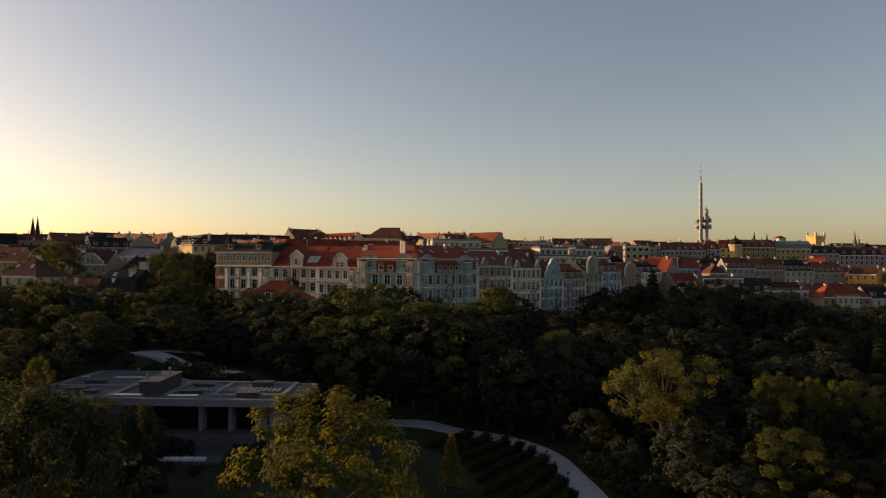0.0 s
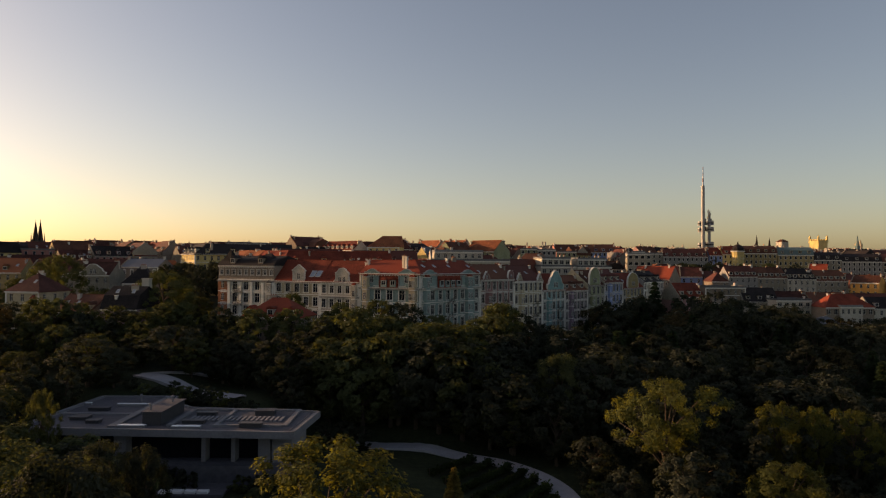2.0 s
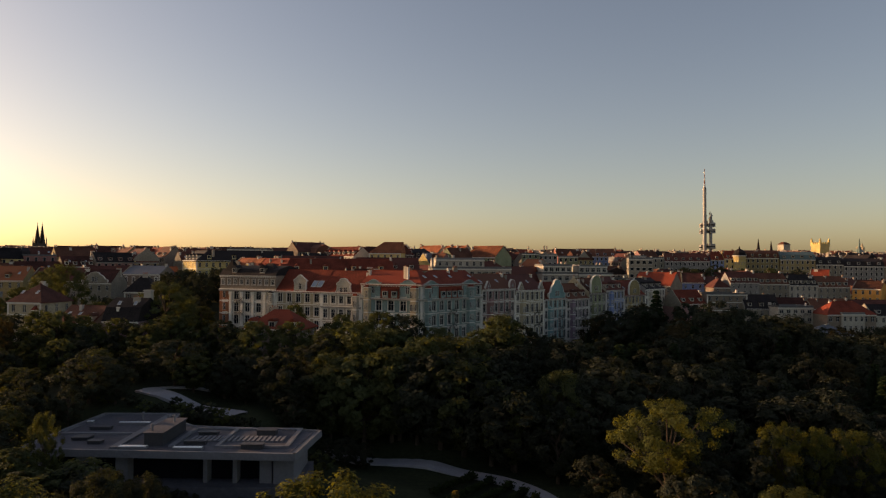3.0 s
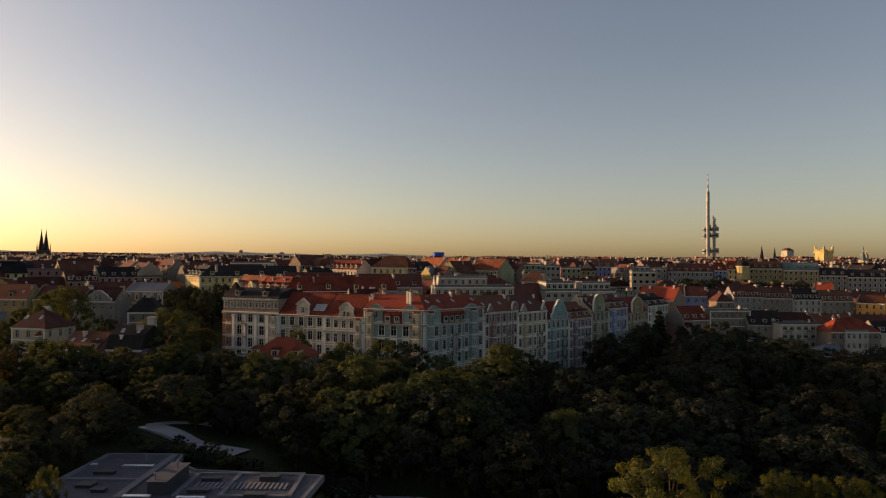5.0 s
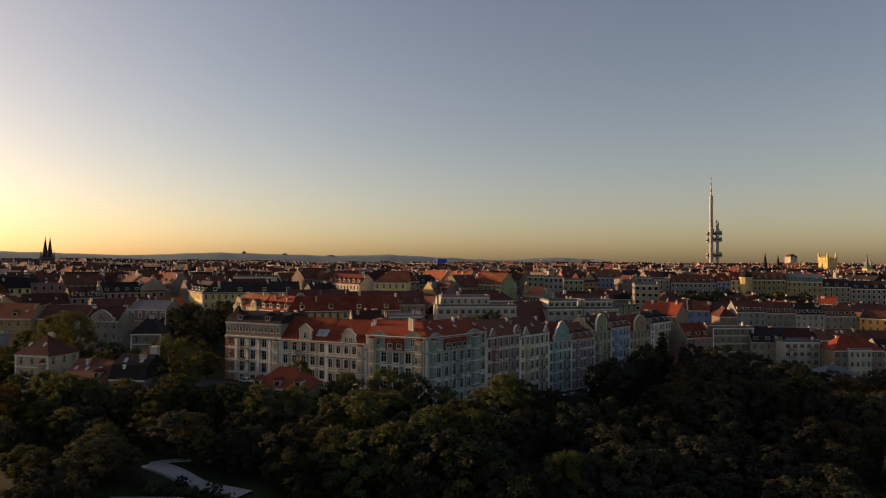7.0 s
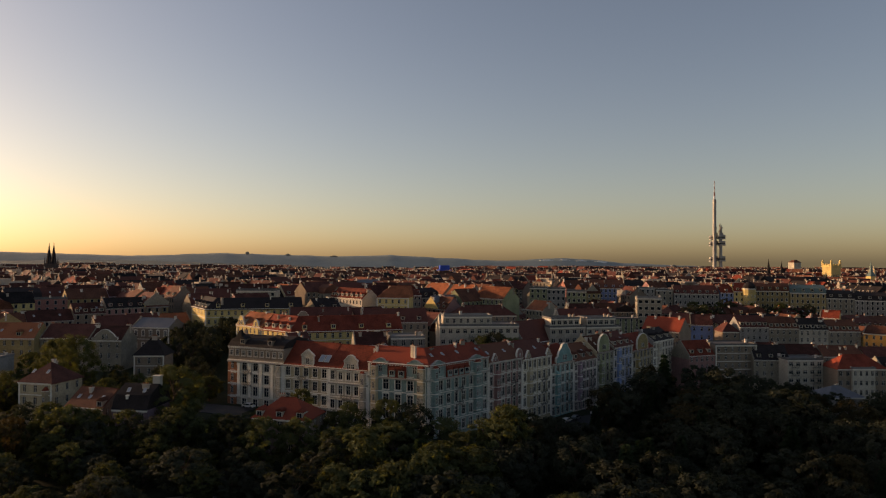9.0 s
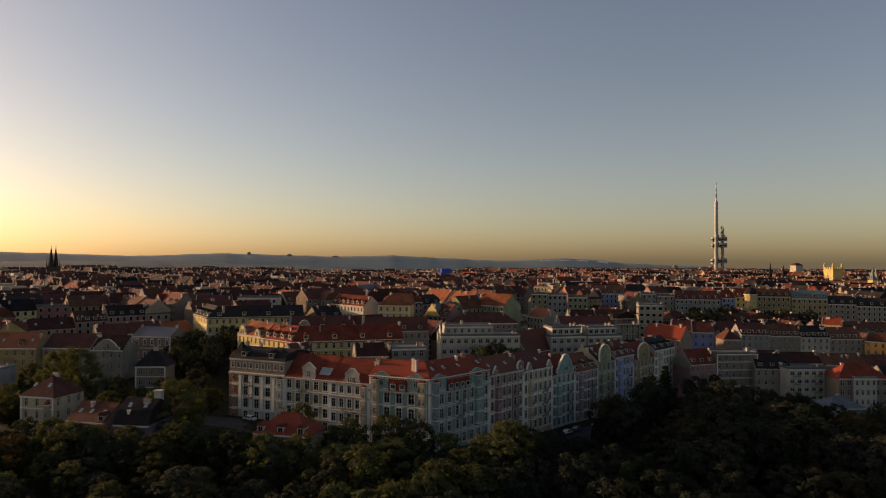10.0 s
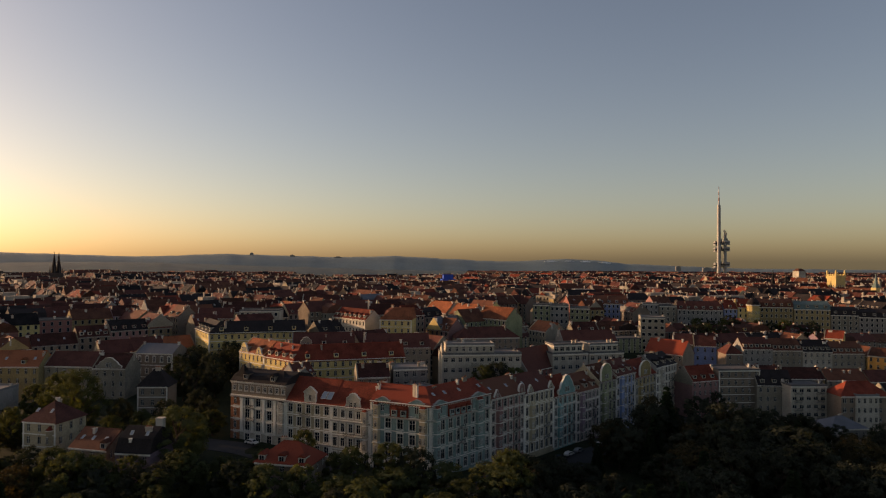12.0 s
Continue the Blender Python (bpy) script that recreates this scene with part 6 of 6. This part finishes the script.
# trees along the street, in front of the corner house and on the avenue
for x, y, top, k, w in ((-25.9, 178, 16, 1, 1.0), (-15.5, 180, 16.5, 3, 1.0), (-8.6, 178, 16, 2, 1.0), (-19, 150, 16.5, 1, 1.0), (16.5, 174, 16.0, 3, 1.0), (4.2, 165, 11.6, 1, 1.2), (-1, 150, 13, 3, 1.1), (25.6, 178, 9.5, 0, 1.2),
                       (-106, 160, 15.5, 5, 1.1), (-95, 166, 17, 3, 1.1), (-54, 167, 15, 0, 1.1), (98.9, 235, 17, 0, 1.2), (110, 240, 14, 2, 1.2), (135, 220, 9.5, 5, 1.2), (70, 235, 12, 0, 1.1),
                       (-100, 262, 22, 0, 1.0), (-97, 275, 23, 2, 1.0), (-103, 288, 25, 4, 1.0), (-98, 302, 26, 0, 1.0), (-104, 316, 27, 2, 1.0), (-101, 330, 28, 4, 1.0), (-90, 240, 19, 2, 1.0), (-84, 232, 18, 0, 1.0), (-96, 226, 18, 4, 1.0),
                       (-140, 212, 18, 1, 1.0), (-105, 206, 17, 3, 0.9), (-99, 214, 17, 1, 1.0), (-150, 200, 14, 0, 1.1), (-115, 232, 17, 2, 1.0), (-150, 240, 20, 3, 1.0), (-145, 250, 20, 1, 1.0), (-115, 283, 25, 0, 1.0), (-111, 296, 26, 2, 1.0), (-117, 306, 26, 4, 1.0), (-108, 270, 23, 0, 1.0)):
    tree(x, y, top, BROAD[k], w, "dense green street tree" if y > 170 else "dense dark green park tree in shade", group="street trees")
for x, y, top, k, w in ((-47, 72, 6, 0, 1.2), (-54, 76, 6, 3, 1.2), (-40, 66, 5.5, 4, 1.2), (-58, 66, 8, 1, 1.2), (-46, 85, 3.6, 2, 1.5), (-55, 86, 5.5, 1, 1.3), (-61, 89, 6.5, 0, 1.2), (-39, 82, 2.4, 1, 1.6), (-66, 95, 7.5, 2, 1.2), (-120, 172, 15, 1, 1.1), (-112, 176, 15.5, 2, 1.1), (-102, 171, 17, 1, 1.1), (-90, 168, 16, 1, 1.1), (-82, 171, 15, 3, 1.0), (-68, 174, 15.0, 1, 1.1), (-128, 180, 15, 3, 1.1), (-137, 186, 16, 0, 1.1), (-45, 165, 15, 1, 1.2), (-36, 164, 15, 3, 1.1), (-68, 104, 7, 1, 1.2), (-71, 116, 9, 0, 1.2),
                       (-66, 119.5, 7.5, 0, 1.1), (-33, 134, 6.5, 2, 1.3), (-28, 129, 4.5, 0, 1.3), (-40, 139, 7.5, 4, 1.2), (-70, 111, 8, 2, 1.2), (-24, 89, -3.5, 1, 1.6), (-31, 87, -4.5, 2, 1.6), (-73, 137, 7.5, 1, 1.3), (-78, 128, 9, 2, 1.2), (-66, 150, 10, 1, 1.2), (-75, 145, 11, 0, 1.2), (-85, 150, 12, 3, 1.2), (-92, 140, 11, 4, 1.2),
                       (-56, 152, 10.5, 1, 1.2), (-47, 152, 11, 0, 1.2), (-22, 137, 8.5, 1, 1.2), (-84, 165, 12, 1, 1.2), (-75, 162, 11, 3, 1.2), (-104, 150, 11, 4, 1.2), (-98, 128, 11, 1, 1.2), (-86, 118, 10, 2, 1.2), (-82, 104, 9, 1, 1.2), (-78, 92, 8, 0, 1.2)):
    tree(x, y, top, BROAD[k], w, "dense dark green park tree in shade")
for x, y, top in ((14, 262, 25), (20, 264, 26), (26, 262, 24), (150, 420, 26), (158, 424, 27), (166, 430, 27), (174, 428, 26), (60, 330, 24), (-60, 300, 24), (120, 300, 8), (-20, 440, 30), (190, 455, 30)):
    tree(x, y, top, BROAD[int(x + y) % 5], 1.0, "dark green courtyard tree between the houses", group="courtyard trees")

# trees at the town's far edge and between distant blocks
FAR = [sized(broadleaf(141 + i, 14, 6.0, 700, 0.7, LEAF[0], 40, 0.05)) for i in range(2)]
for i in range(46):
    x, y = rnd.uniform(-270, 20), rnd.uniform(930, 1030)
    tree(x, y, gz(x, y) + rnd.uniform(17, 23), FAR[i % 2], rnd.uniform(1.0, 1.4), "dark green tree at the far edge of the town", group="distant trees")
for x, y in ((176, 452), (184, 450), (192, 452), (200, 449), (208, 452), (216, 450), (168, 455), (224, 448), (232, 446), (240, 444)):
    tree(x, y, 26 + rnd.uniform(-2, 2), BROAD[(x // 8) % 5], 1.0, "dark green tree before the long houses", group="street trees")

# the woods: tops follow the slope
TOPS = np.array([(-4, 141, 13), (23, 128, 8.5), (17, 177, 15), (59, 222, 13.5), (80, 236, 14.5), (129, 248, 8.5), (100, 235, 15), (-41, 195, 15), (-78, 192, 20), (-110, 165, 14), (-140, 180, 14), (33, 101, 5), (60, 104, 3),
                 (45, 87, -5), (70, 80, -4), (110, 150, 5), (150, 220, 4), (0, 160, 13), (-60, 155, 13), (-90, 120, 11), (-80, 80, 8), (-40, 160, 13), (100, 205, 14), (-48, 75, 5.5), (-60, 85, 5), (-30, 180, 14), (38, 192, 8.5), (28, 182, 8), (46, 203, 10)])


def tops(x, y):
    w = ((x - TOPS[:, 0]) ** 2 + (y - TOPS[:, 1]) ** 2 + 9) ** -1.5
    return float((w * TOPS[:, 2]).sum() / w.sum())


def off_limits(x, y):
    for line, r in ((PARK_PATH, 5.0), (UPPER_PATH, 5.5), (STREET, 8.5)):
        for (ax, ay), (bx, by) in zip(line, line[1:]):
            d = np.array((bx - ax, by - ay), float)
            t = min(1, max(0, ((x - ax) * d[0] + (y - ay) * d[1]) / (d @ d)))
            if math.hypot(x - ax - t * d[0], y - ay - t * d[1]) < r:
                return True
    if -66 < x < -14 and 88 < y < 127:
        return True
    if -12 < x < 27 and y < 124:
        return True
    if -36 < x < -8 and y < 98:
        return True
    u, v = (x + 4.8) * 0.682 + (y - 194.9) * 0.731, -(x + 4.8) * 0.731 + (y - 194.9) * 0.682      # along and behind the right row
    if v > -9 and u > -4:
        return True
    u, v = -(x + 4.8) * 0.926 + (y - 194.9) * 0.378, (x + 4.8) * 0.378 + (y - 194.9) * 0.926
    return v > -10 and -4 < u < 78


spots = []
tries = 0
while len(spots) < 206 and tries < 16000:
    tries += 1
    y = rnd.uniform(62, 262)
    x = rnd.uniform(-0.70 * y - 5, 0.72 * y + 5)
    if off_limits(x, y) or any((x - a) ** 2 + (y - b) ** 2 < 36 for a, b in spots) or taken(x, y, 3):
        continue
    if (x < -62 and 170 < y < 262 and taken(x, y, 5)) or (x < -82 and y > 240):
        continue
    spots.append((x, y))
    z = gz(x, y)
    top = min(max(tops(x, y) + rnd.uniform(-3.5, 1.0), z + 5), z + 22)
    # dark leaves to the right, lighter ones left: shade and sun put into colour
    proto = rnd.choice(BROAD[:5] + BROAD[1:4:2] * 2 if x < 15 else BROAD[:5:2] * 2 + BROAD[5:6] * (x > 50)) if rnd.random() < 0.92 else rnd.choice(SPRUCE)
    tree(x, y, top, proto, rnd.uniform(1.1, 1.5) * (1.25 if top - z < 10 else 1), "dense dark green park tree in shade" if proto in BROAD else "dark spruce in the park woods")


# the edge of the woods beyond the park path
for x, y in ((-15, 136.5), (-9.5, 138), (-4.2, 135.6), (0.6, 133.4), (5.2, 131.6), (10.4, 128.6), (14.6, 125.2), (1, 139), (8.4, 134.6)):
    tree(x, y, tops(x, y) + rnd.uniform(-2.5, 0), BROAD[int(abs(x)) % 4], rnd.uniform(1.0, 1.3), "dense dark green park tree in shade")
tree(-3.4, 74, -0.6, FINE[0], 0.7, GOLD)
for x, y, top in ((-14.2, 126.6, -4.4), (-17.6, 127.4, -3.6), (-21.2, 127.8, -3.9)):
    tree(x, y, top, BROAD[0], 1.35, "low dense dark green tree beside the path")

# shrubs round the pavilion and along the paths
SHRUB = [broadleaf(121 + i, 2.2, 1.5, 700, 0.16, LEAF[i % 2], 22, 0.02) for i in range(3)]
beds = [(-60 + i * 2.1, 95.2 + (i % 3) * 0.5) for i in range(9)] + [(-41 + i * 1.9, 96.3 - (i % 2) * 0.8) for i in range(4)] + [(-27.5 + i * 1.8, 94.6) for i in range(4)]
beds += [(-51, 130.6), (-44, 127.6)]
beds += [(-55 + i * 2.6, 126 - 0.75 * i + 0.5 * (i % 2)) for i in range(11)] + [(24.5 + 0.4 * i, 106 - 2.6 * i) for i in range(7)]
beds += [(-63 + i * 5.1, 127.5 - 1.4 * i + (i % 2)) for i in range(5)] + [(-30 + i * 2.4, 118.5 - 0.6 * i) for i in range(5)]
for i, (x, y) in enumerate(beds):
    trunk, crown = SHRUB[i % 3]
    k = rnd.uniform(0.8, 1.5)
    sh = thing("shrub", pose(x, y, gz(x, y) + 0.05, 0, 0, rnd.uniform(0, 360)) @ Matrix.Diagonal((k * 1.2, k * 1.2, k, 1)), "low dark green shrub beside the path" if y > 100 else "low dark shrub before the pavilion terrace", "shrub", "park shrubs")
    part("stem", trunk, sh), part("foliage", crown, sh)
